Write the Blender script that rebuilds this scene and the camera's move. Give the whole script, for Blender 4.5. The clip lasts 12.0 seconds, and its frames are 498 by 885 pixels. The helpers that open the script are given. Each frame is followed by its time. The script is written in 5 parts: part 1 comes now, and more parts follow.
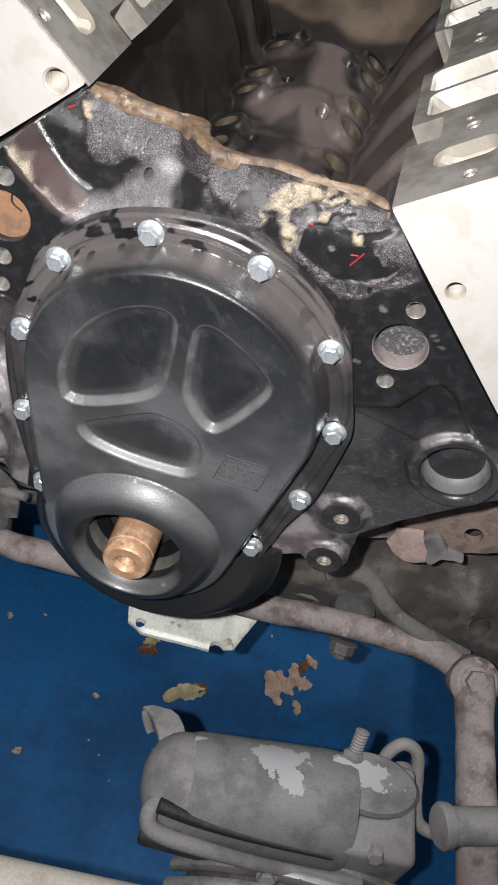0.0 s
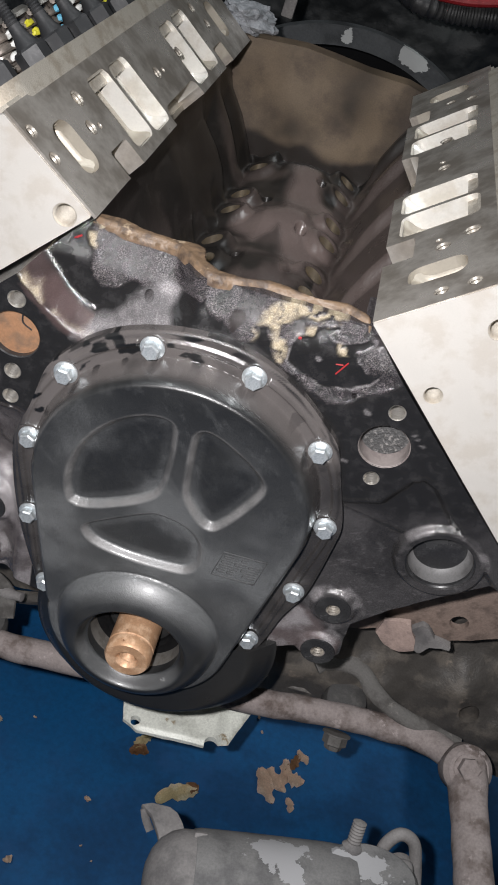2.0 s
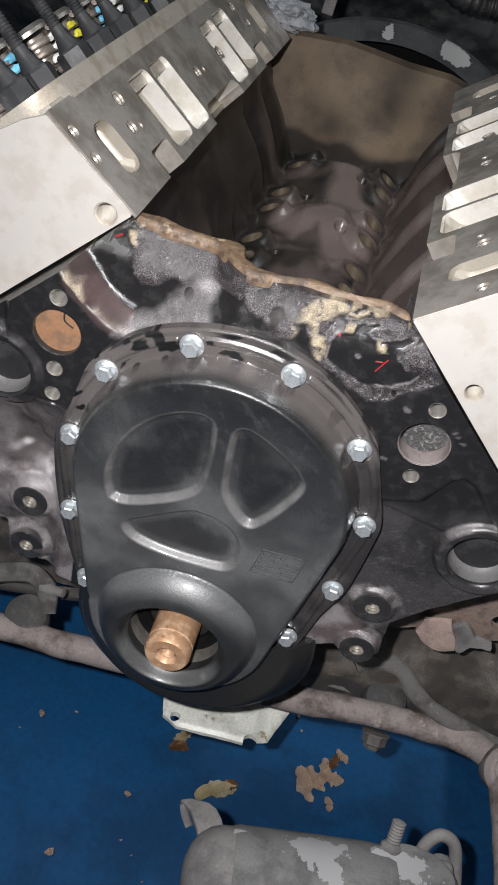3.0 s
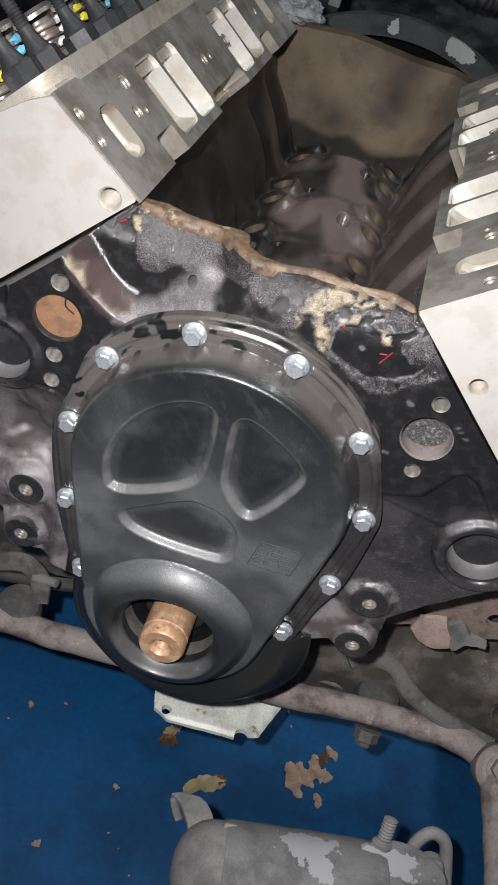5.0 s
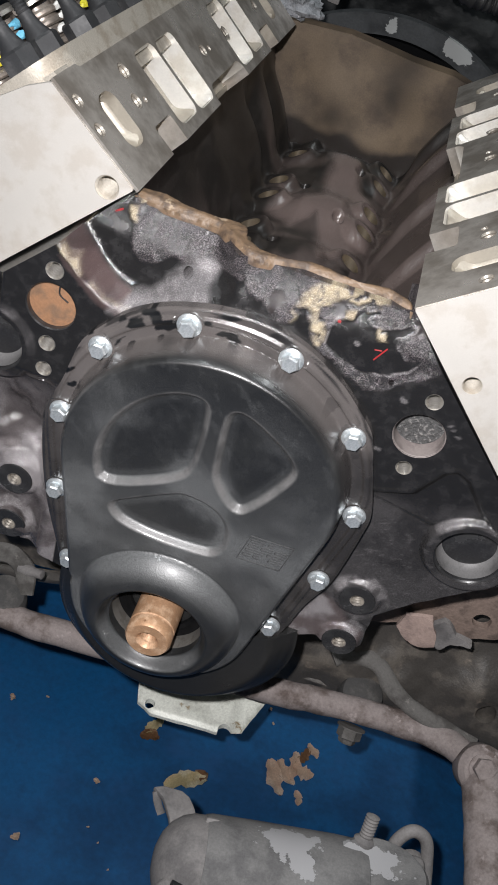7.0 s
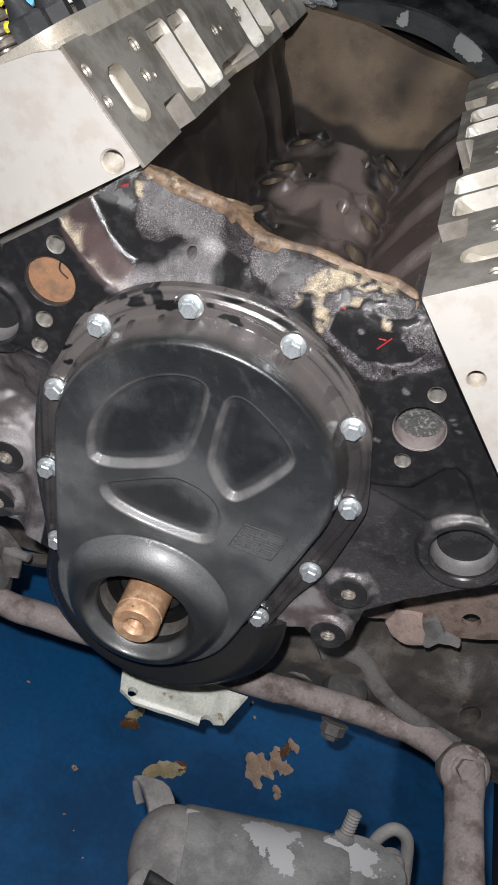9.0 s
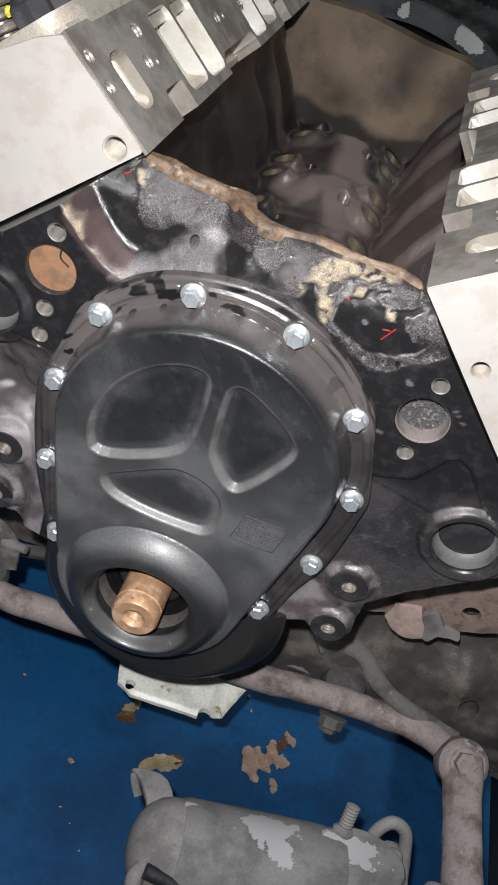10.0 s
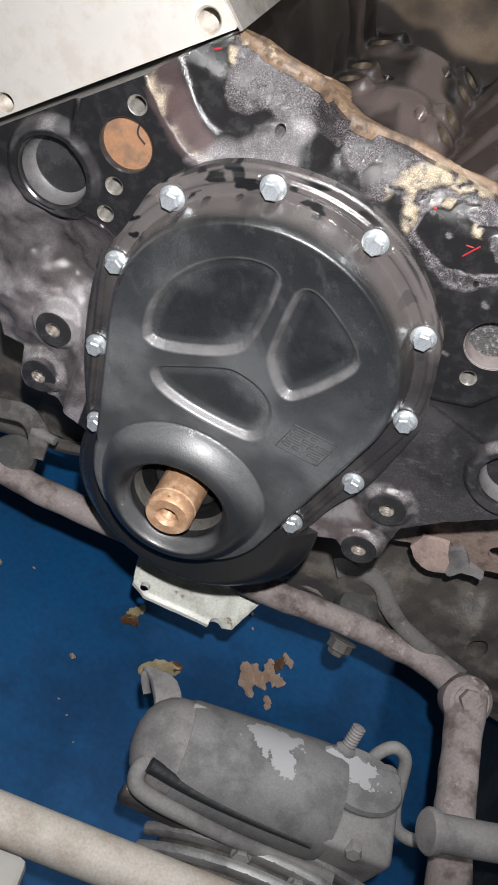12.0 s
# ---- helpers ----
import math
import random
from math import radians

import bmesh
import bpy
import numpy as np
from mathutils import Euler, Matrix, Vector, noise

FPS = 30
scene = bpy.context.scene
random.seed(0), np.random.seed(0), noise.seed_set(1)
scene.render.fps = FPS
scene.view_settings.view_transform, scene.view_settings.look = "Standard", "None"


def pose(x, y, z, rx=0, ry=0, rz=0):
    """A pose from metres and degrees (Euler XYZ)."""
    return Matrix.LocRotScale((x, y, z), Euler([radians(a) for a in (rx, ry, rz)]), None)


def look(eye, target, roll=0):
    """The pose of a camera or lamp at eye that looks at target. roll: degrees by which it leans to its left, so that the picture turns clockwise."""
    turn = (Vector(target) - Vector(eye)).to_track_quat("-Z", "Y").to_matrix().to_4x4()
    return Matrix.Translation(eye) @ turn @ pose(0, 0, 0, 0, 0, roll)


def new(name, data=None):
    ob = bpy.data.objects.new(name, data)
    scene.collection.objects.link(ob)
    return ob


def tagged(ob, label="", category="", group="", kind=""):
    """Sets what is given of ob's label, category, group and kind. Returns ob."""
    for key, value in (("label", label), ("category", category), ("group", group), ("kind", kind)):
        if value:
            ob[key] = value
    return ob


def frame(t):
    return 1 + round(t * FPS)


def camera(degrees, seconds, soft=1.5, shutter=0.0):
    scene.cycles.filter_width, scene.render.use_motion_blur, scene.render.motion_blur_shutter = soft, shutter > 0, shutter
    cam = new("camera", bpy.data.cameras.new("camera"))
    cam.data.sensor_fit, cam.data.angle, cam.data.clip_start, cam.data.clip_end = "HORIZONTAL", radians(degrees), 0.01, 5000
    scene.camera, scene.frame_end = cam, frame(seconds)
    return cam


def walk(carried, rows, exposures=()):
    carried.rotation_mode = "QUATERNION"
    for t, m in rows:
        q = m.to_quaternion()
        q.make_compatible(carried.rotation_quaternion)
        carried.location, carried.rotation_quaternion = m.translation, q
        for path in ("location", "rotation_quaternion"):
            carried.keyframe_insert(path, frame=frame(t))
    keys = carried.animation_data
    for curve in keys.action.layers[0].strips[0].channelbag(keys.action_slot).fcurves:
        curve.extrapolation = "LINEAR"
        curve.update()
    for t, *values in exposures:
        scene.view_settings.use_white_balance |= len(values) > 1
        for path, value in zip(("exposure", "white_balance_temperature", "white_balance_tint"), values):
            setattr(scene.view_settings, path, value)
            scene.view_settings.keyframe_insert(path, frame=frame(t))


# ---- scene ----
from functools import partial

# ---------- camera ----------
cam = camera(30.9, 12.0, soft=1.8)
PATH = [
    (0, (0.051, -0.406, 0.48), (0.055, 1.043, -0.899), 18.2),
    (0.5, (0.056, -0.421, 0.5), (0.088, 1.069, -0.834), 16.8),
    (1, (0.062, -0.427, 0.511), (0.066, 1.127, -0.748), 15.5),
    (1.5, (0.049, -0.436, 0.512), (0.037, 1.157, -0.698), 15.8),
    (2, (0.04, -0.432, 0.502), (0.03, 1.156, -0.714), 16.5),
    (2.5, (0.039, -0.434, 0.501), (0.017, 1.15, -0.72), 16.5),
    (3, (0.041, -0.433, 0.502), (-0.054, 1.136, -0.735), 14.7),
    (5, (0.037, -0.432, 0.495), (-0.039, 1.136, -0.743), 16.3),
    (5.5, (0.036, -0.433, 0.494), (-0.032, 1.137, -0.742), 16.8),
    (6, (0.034, -0.434, 0.493), (-0.025, 1.137, -0.743), 17.4),
    (6.5, (0.034, -0.434, 0.493), (-0.017, 1.139, -0.741), 17.8),
    (7, (0.034, -0.433, 0.491), (-0.01, 1.14, -0.743), 18.3),
    (9, (0.031, -0.43, 0.48), (0.014, 1.143, -0.755), 21.2),
    (9.5, (0.03, -0.43, 0.48), (0.02, 1.143, -0.755), 21.6),
    (10, (0.028, -0.429, 0.475), (0.026, 1.14, -0.766), 21.8),
    (10.5, (0.032, -0.417, 0.465), (0.058, 1.097, -0.842), 22.6),
    (11, (0.027, -0.422, 0.463), (0.053, 1.054, -0.886), 23.6),
    (11.5, (0.016, -0.424, 0.455), (0.056, 1.051, -0.895), 26.9),
    (12, (0.01, -0.434, 0.448), (0.058, 1.037, -0.905), 29.5),
]
STOPS = [(0, 0.22), (0.5, 0.06), (1.0, -0.16), (1.5, -0.2), (2.0, 0.0), (3.0, 0.0), (7.0, 0.02), (9.5, 0.04), (10.3, 0.14), (11.0, 0.22), (12.0, 0.32)]
walk(cam, [(t, look(eye, target, roll)) for t, eye, target, roll in PATH], STOPS)

# ---------- light: a hand torch beside the camera, a dim workshop, and added ceiling fill ---
world = bpy.data.worlds.new("workshop")
scene.world = world
world.use_nodes = True
world.node_tree.nodes["Background"].inputs[0].default_value = (0.9, 0.95, 1.0, 1)
world.node_tree.nodes["Background"].inputs[1].default_value = 0.05
torch = bpy.data.lights.new("torch", "SPOT")
torch.energy = 30.0
torch.color = (1.0, 0.975, 0.985)
torch.shadow_soft_size = 0.006
torch.spot_size = radians(84)
torch.spot_blend = 1.0
lamp = new("torch", torch)
lamp.matrix_world = look((0.0, -0.44, 0.525), (0.02, 0.10, 0.08))
# Two unseen lamps added overhead as weak fill.
for x, y in ((-0.9, -0.6), (0.9, 0.4)):
    fill_light = bpy.data.lights.new("ceiling_fill", "AREA")
    fill_light.shape, fill_light.size, fill_light.size_y = "RECTANGLE", 1.2, 0.12
    fill_light.energy = 16.0
    fill_light.color = (0.93, 0.98, 1.0)
    new("ceiling_fill", fill_light).matrix_world = pose(x, y, 2.55, 0, 0, 90)

# ---------- small numeric helpers ----------
LATTICE = np.random.RandomState(7).rand(256, 256)


def vnoise(u, v, size, seed=0):
    """Smooth value noise in 0..1 with cells of that size."""
    a, b = np.asarray(u) / size + 17.3 * seed + 50, np.asarray(v) / size + 9.1 * seed + 50
    i, j = np.floor(a).astype(int), np.floor(b).astype(int)
    f, g = a - i, b - j
    f, g = f * f * (3 - 2 * f), g * g * (3 - 2 * g)
    at = lambda p, q: LATTICE[p % 256, q % 256]
    return (at(i, j) * (1 - f) + at(i + 1, j) * f) * (1 - g) + (at(i, j + 1) * (1 - f) + at(i + 1, j + 1) * f) * g


def fbm(u, v, size, octaves=4, seed=0):
    total, amount, norm = 0.0, 1.0, 0.0
    for k in range(octaves):
        total = total + amount * vnoise(u, v, size / 2 ** k, seed + k * 3)
        norm += amount
        amount *= 0.5
    return total / norm


def ramp(a, b, x):
    k = np.clip((x - a) / (b - a), 0, 1)
    return k * k * (3 - 2 * k)


def circle(u, v, cu, cv, r):
    return np.hypot(u - cu, v - cv) - r


def polygon(u, v, pts):
    """Signed distance to a polygon, negative inside."""
    d = np.full(np.shape(u), 1e9)
    s = np.ones(np.shape(u))
    n = len(pts)
    for k in range(n):
        (ax, ay), (bx, by) = pts[k], pts[k - 1]
        ex, ey, wx, wy = bx - ax, by - ay, u - ax, v - ay
        h = np.clip((wx * ex + wy * ey) / (ex * ex + ey * ey), 0, 1)
        d = np.minimum(d, (wx - ex * h) ** 2 + (wy - ey * h) ** 2)
        c1, c2, c3 = v >= ay, v < by, ex * wy > ey * wx
        s = np.where((c1 & c2 & c3) | (~c1 & ~c2 & ~c3), -s, s)
    return s * np.sqrt(d)


def rbox(u, v, cu, cv, hu, hv, r):
    qu, qv = np.abs(u - cu) - hu + r, np.abs(v - cv) - hv + r
    return np.hypot(np.maximum(qu, 0), np.maximum(qv, 0)) + np.minimum(np.maximum(qu, qv), 0) - r


def rounded(pts, times=2):
    """The outline with its corners cut again and again."""
    for _ in range(times):
        pts = [(a[0] * (1 - k) + b[0] * k, a[1] * (1 - k) + b[1] * k) for a, b in zip(pts, pts[1:] + pts[:1]) for k in (0.25, 0.75)]
    return pts


def egg(u, v, v1, r1, v2, r2):
    """Two circles on one upright axis and the tangents between them."""
    pu, pv, h = np.abs(u), v - v1, v2 - v1
    b = (r1 - r2) / h
    a = math.sqrt(1 - b * b)
    k = -b * pu + a * pv
    return np.where(k < 0, np.hypot(pu, pv) - r1, np.where(k > a * h, np.hypot(pu, pv - h) - r2, pu * a + pv * b - r1))


# ---------- mesh helpers ----------
def finish(mesh, angle=35):
    mesh.polygons.foreach_set("use_smooth", [True] * len(mesh.polygons))
    mesh.set_sharp_from_angle(angle=radians(angle))
    return mesh


def place(name, mesh, material, parent=None, label="", m=None):
    ob = new(name, mesh)
    if material and not mesh.materials:
        mesh.materials.append(material)
    if m is not None:
        ob.matrix_basis = m
    if parent:
        ob.parent = parent
    return tagged(ob, label)


def part(name, bm, material, parent=None, label="", m=None, angle=35):
    """Links a bmesh as one mesh object under a thing."""
    bmesh.ops.recalc_face_normals(bm, faces=bm.faces)
    mesh = bpy.data.meshes.new(name)
    bm.to_mesh(mesh)
    bm.free()
    return place(name, finish(mesh, angle), material, parent, label, m)


def thing(name, label, category, m=None, group="", kind=""):
    ob = new(name)
    ob.empty_display_size = 0.02
    if m is not None:
        ob.matrix_basis = m
    return tagged(ob, label, category, group, kind)


def relief(name, sdf, height, box, step, back, masks=None, angle=40):
    """A plate over u, v with the outline sdf < 0, the surface height w and sides down to w = back."""
    u0, u1, v0, v1 = box
    nu, nv = int((u1 - u0) / step) + 2, int((v1 - v0) / step) + 2
    U, V = np.meshgrid(u0 + step * np.arange(nu), v0 + step * np.arange(nv), indexing="ij")
    S = sdf(U, V)
    ins = S < 0
    keep = (ins[:-1, :-1] | ins[1:, :-1] | ins[:-1, 1:] | ins[1:, 1:])
    pu, pv = U.copy(), V.copy()
    e = step * 0.05
    for _ in range(4):
        s = sdf(pu, pv)
        gu, gv = (sdf(pu + e, pv) - s) / e, (sdf(pu, pv + e) - s) / e
        n2 = np.maximum(gu * gu + gv * gv, 0.2)
        move = np.where(ins, 0, s)
        pu, pv = pu - np.clip(move * gu / n2, -step, step), pv - np.clip(move * gv / n2, -step, step)
    W = height(pu, pv) + 0 * pu
    ids = np.arange(nu * nv).reshape(nu, nv)
    quads = np.stack([ids[:-1, :-1], ids[1:, :-1], ids[1:, 1:], ids[:-1, 1:]], -1)[keep]
    used = np.unique(quads)
    remap = np.full(nu * nv, -1)
    remap[used] = np.arange(len(used))
    quads = remap[quads]
    verts = np.stack([pu.ravel()[used], pv.ravel()[used], W.ravel()[used]], -1)
    edges = np.concatenate([quads[:, [k, (k + 1) % 4]] for k in range(4)])
    key = np.sort(edges, 1)
    _, first, count = np.unique(key[:, 0] * 10 ** 7 + key[:, 1], return_index=True, return_counts=True)
    rim = edges[first[count == 1]]
    ring = np.unique(rim)
    low = np.full(len(verts), -1)
    low[ring] = len(verts) + np.arange(len(ring))
    base = verts[ring].copy()
    base[:, 2] = back(base[:, 0], base[:, 1], base[:, 2]) if callable(back) else back
    sides = np.stack([rim[:, 1], rim[:, 0], low[rim[:, 0]], low[rim[:, 1]]], -1)
    mesh = bpy.data.meshes.new(name)
    mesh.from_pydata(np.concatenate([verts, base]).tolist(), [], np.concatenate([quads, sides]).tolist())
    if masks:
        layer = mesh.color_attributes.new("wear", "FLOAT_COLOR", "POINT")
        rgb = np.zeros((len(verts) + len(base), 4))
        vals = masks(verts[:, 0], verts[:, 1])
        for k in range(len(vals)):
            rgb[:len(verts), k] = vals[k]
            rgb[len(verts):, k] = vals[k][ring] if np.ndim(vals[k]) else vals[k]
        layer.data.foreach_set("color", rgb.ravel())
    mesh.validate()
    return finish(mesh, angle)


FRONT = Matrix(((1, 0, 0, 0), (0, 0, -1, 0), (0, 1, 0, 0), (0, 0, 0, 1)))   # u right, v up, w towards the front


def box_bm(sx, sy, sz, bevel=0.0, segments=2):
    bm = bmesh.new()
    bmesh.ops.create_cube(bm, size=1, matrix=Matrix.Diagonal((sx, sy, sz, 1)))
    if bevel:
        bmesh.ops.bevel(bm, geom=bm.edges[:], offset=bevel, segments=segments, affect="EDGES", profile=0.5)
    return bm


def turned(profile, segments=32, m=None, bm=None):
    """A body of revolution about z from (r, z) pairs."""
    bm = bm or bmesh.new()
    rings = []
    for r, z in profile:
        if r < 1e-6:
            rings.append([bm.verts.new((0, 0, z))] * segments)
        else:
            rings.append([bm.verts.new((r * math.cos(2 * math.pi * k / segments), r * math.sin(2 * math.pi * k / segments), z)) for k in range(segments)])
    for a, b in zip(rings, rings[1:]):
        for k in range(segments):
            loop = []
            for vert in (a[k], a[(k + 1) % segments], b[(k + 1) % segments], b[k]):
                if vert not in loop:
                    loop.append(vert)
            if len(loop) > 2:
                bm.faces.new(loop)
    if m is not None:
        fresh = {vert for ring in rings for vert in ring}
        bmesh.ops.transform(bm, matrix=m, verts=list(fresh))
    return bm


def smooth_line(points, steps=8):
    """Catmull-Rom through the points."""
    p = [Vector(q) for q in points]
    p = [p[0] * 2 - p[1], *p, p[-1] * 2 - p[-2]]
    line = []
    for k in range(1, len(p) - 2):
        for s in range(steps):
            t = s / steps
            line.append(0.5 * (2 * p[k] + (p[k + 1] - p[k - 1]) * t + (2 * p[k - 1] - 5 * p[k] + 4 * p[k + 1] - p[k + 2]) * t * t
                               + (3 * p[k] - p[k - 1] - 3 * p[k + 1] + p[k + 2]) * t ** 3))
    return line + [p[-2]]


def tube(points, radius, segments=16, steps=8, wobble=0.0, flat=1.0, bm=None, caps=True):
    """A round bar along the points; radius may be a function of 0..1."""
    bm = bm or bmesh.new()
    line = smooth_line(points, steps)
    side = None
    rings = []
    for k, q in enumerate(line):
        d = (line[min(k + 1, len(line) - 1)] - line[max(k - 1, 0)]).normalized()
        side = d.orthogonal().normalized() if side is None else (side - d * side.dot(d)).normalized()
        up = d.cross(side)
        r = radius(k / (len(line) - 1)) if callable(radius) else radius
        ring = []
        for s in range(segments):
            a = 2 * math.pi * s / segments
            w = 1 + wobble * (noise.noise(q * 60 + side * math.cos(a) + up * math.sin(a)))
            ring.append(bm.verts.new(q + (side * math.cos(a) + up * math.sin(a) * flat) * r * w))
        rings.append(ring)
    for a, b in zip(rings, rings[1:]):
        for s in range(segments):
            bm.faces.new((a[s], a[(s + 1) % segments], b[(s + 1) % segments], b[s]))
    if caps:
        bm.faces.new(rings[0][::-1])
        bm.faces.new(rings[-1])
    return bm


def prism(outline, depth, bevel=0.0, m=None):
    """The outline (u, v) extruded from w = 0 to w = depth."""
    bm = bmesh.new()
    face = bm.faces.new([bm.verts.new((u, v, 0)) for u, v in outline])
    top = bmesh.ops.extrude_face_region(bm, geom=[face])
    bmesh.ops.translate(bm, vec=(0, 0, depth), verts=[g for g in top["geom"] if isinstance(g, bmesh.types.BMVert)])
    bmesh.ops.recalc_face_normals(bm, faces=bm.faces)
    if bevel:
        bmesh.ops.bevel(bm, geom=bm.edges[:], offset=bevel, segments=2, affect="EDGES", profile=0.5)
    if m is not None:
        bmesh.ops.transform(bm, matrix=m, verts=bm.verts)
    return bm


def blob(sx, sy, sz, rough, size, seed=0, level=4):
    """A lumpy rounded body."""
    bm = bmesh.new()
    bmesh.ops.create_icosphere(bm, subdivisions=level, radius=1)
    for vert in bm.verts:
        n = vert.co.copy()
        k = 1 + rough * noise.fractal(n / size + Vector((seed * 7.7, 0, 0)), 0.7, 2.0, 4)
        vert.co = Vector((n.x * sx, n.y * sy, n.z * sz)) * k
    return bm


# ---------- materials ----------
def material(name, colour, rough=0.5, metal=0.0, second=None, spread=(0.45, 0.65), size=40, fine=400, bump=0.1, rough2=None, coat=0.0,
             third=None, third_at=(0.62, 0.68), third_size=15, metal2=None, depth=0.001, gloss=0.5, spots=(), grain_tone=(0.82, 1.16)):
    """Two colours mixed by a coarse noise, a third in patches, grain in the roughness and fine relief."""
    mat = bpy.data.materials.new(name)
    mat.use_nodes = True
    nt = mat.node_tree
    N, L = nt.nodes, nt.links
    bsdf = N["Principled BSDF"]
    tc = N.new("ShaderNodeTexCoord")

    def noise_node(scale, detail=5.0, rough_=0.6):
        n = N.new("ShaderNodeTexNoise")
        n.inputs["Scale"].default_value = scale
        n.inputs["Detail"].default_value = detail
        n.inputs["Roughness"].default_value = rough_
        L.new(tc.outputs["Object"], n.inputs["Vector"])
        return n

    def spread_of(source, a, b, lo=0.0, hi=1.0):
        r = N.new("ShaderNodeMapRange")
        r.interpolation_type = "SMOOTHSTEP"
        for key, value in ((1, a), (2, b), (3, lo), (4, hi)):
            r.inputs[key].default_value = value
        L.new(source, r.inputs[0])
        return r.outputs[0]

    def mixed(fac, a, b):
        m = N.new("ShaderNodeMix")
        m.data_type = "RGBA"
        for socket, value in ((m.inputs[0], fac), (m.inputs[6], a), (m.inputs[7], b)):
            if isinstance(value, (tuple, list)):
                socket.default_value = (*value, 1)
            elif isinstance(value, (int, float)):
                socket.default_value = value
            else:
                L.new(value, socket)
        return m.outputs[2]

    coarse, grain = noise_node(size), noise_node(fine, 3.0)
    col = mixed(spread_of(coarse.outputs[0], *spread), colour, second or [c * 0.75 for c in colour])
    tone = N.new("ShaderNodeMapRange")
    tone.inputs[1].default_value, tone.inputs[2].default_value = 0.25, 0.75
    tone.inputs[3].default_value, tone.inputs[4].default_value = grain_tone
    L.new(grain.outputs[0], tone.inputs[0])
    hsv = N.new("ShaderNodeHueSaturation")
    L.new(col, hsv.inputs["Color"])
    L.new(tone.outputs[0], hsv.inputs["Value"])
    col = hsv.outputs[0]
    rgh = spread_of(coarse.outputs[0], 0.3, 0.7, rough, rough2 if rough2 is not None else min(1.0, rough * 1.3))
    if third:
        patch = noise_node(third_size, 6.0, 0.65)
        field = patch.outputs[0]
        for at, reach in spots:
            gap = N.new("ShaderNodeVectorMath")
            gap.operation = "DISTANCE"
            L.new(tc.outputs["Object"], gap.inputs[0])
            gap.inputs[1].default_value = at
            lift = N.new("ShaderNodeMath")
            lift.operation = "ADD"
            L.new(spread_of(gap.outputs["Value"], 0.0, reach, 0.32, 0.0), lift.inputs[0])
            L.new(field, lift.inputs[1])
            field = lift.outputs[0]
        fac = spread_of(field, *third_at)
        col = mixed(fac, col, third)
        if metal2 is not None:
            L.new(spread_of(patch.outputs[0], *third_at, metal, metal2), bsdf.inputs["Metallic"])
    L.new(col, bsdf.inputs["Base Color"])
    L.new(rgh, bsdf.inputs["Roughness"])
    if metal2 is None:
        bsdf.inputs["Metallic"].default_value = metal
    bsdf.inputs["Specular IOR Level"].default_value = gloss
    bsdf.inputs["Coat Weight"].default_value = coat
    bsdf.inputs["Coat Roughness"].default_value = 0.12
    b = N.new("ShaderNodeBump")
    b.inputs["Strength"].default_value = bump
    b.inputs["Distance"].default_value = depth
    add = N.new("ShaderNodeMath")
    add.operation = "ADD"
    L.new(coarse.outputs[0], add.inputs[0])
    L.new(grain.outputs[0], add.inputs[1])
    L.new(add.outputs[0], b.inputs["Height"])
    L.new(b.outputs[0], bsdf.inputs["Normal"])
    return mat


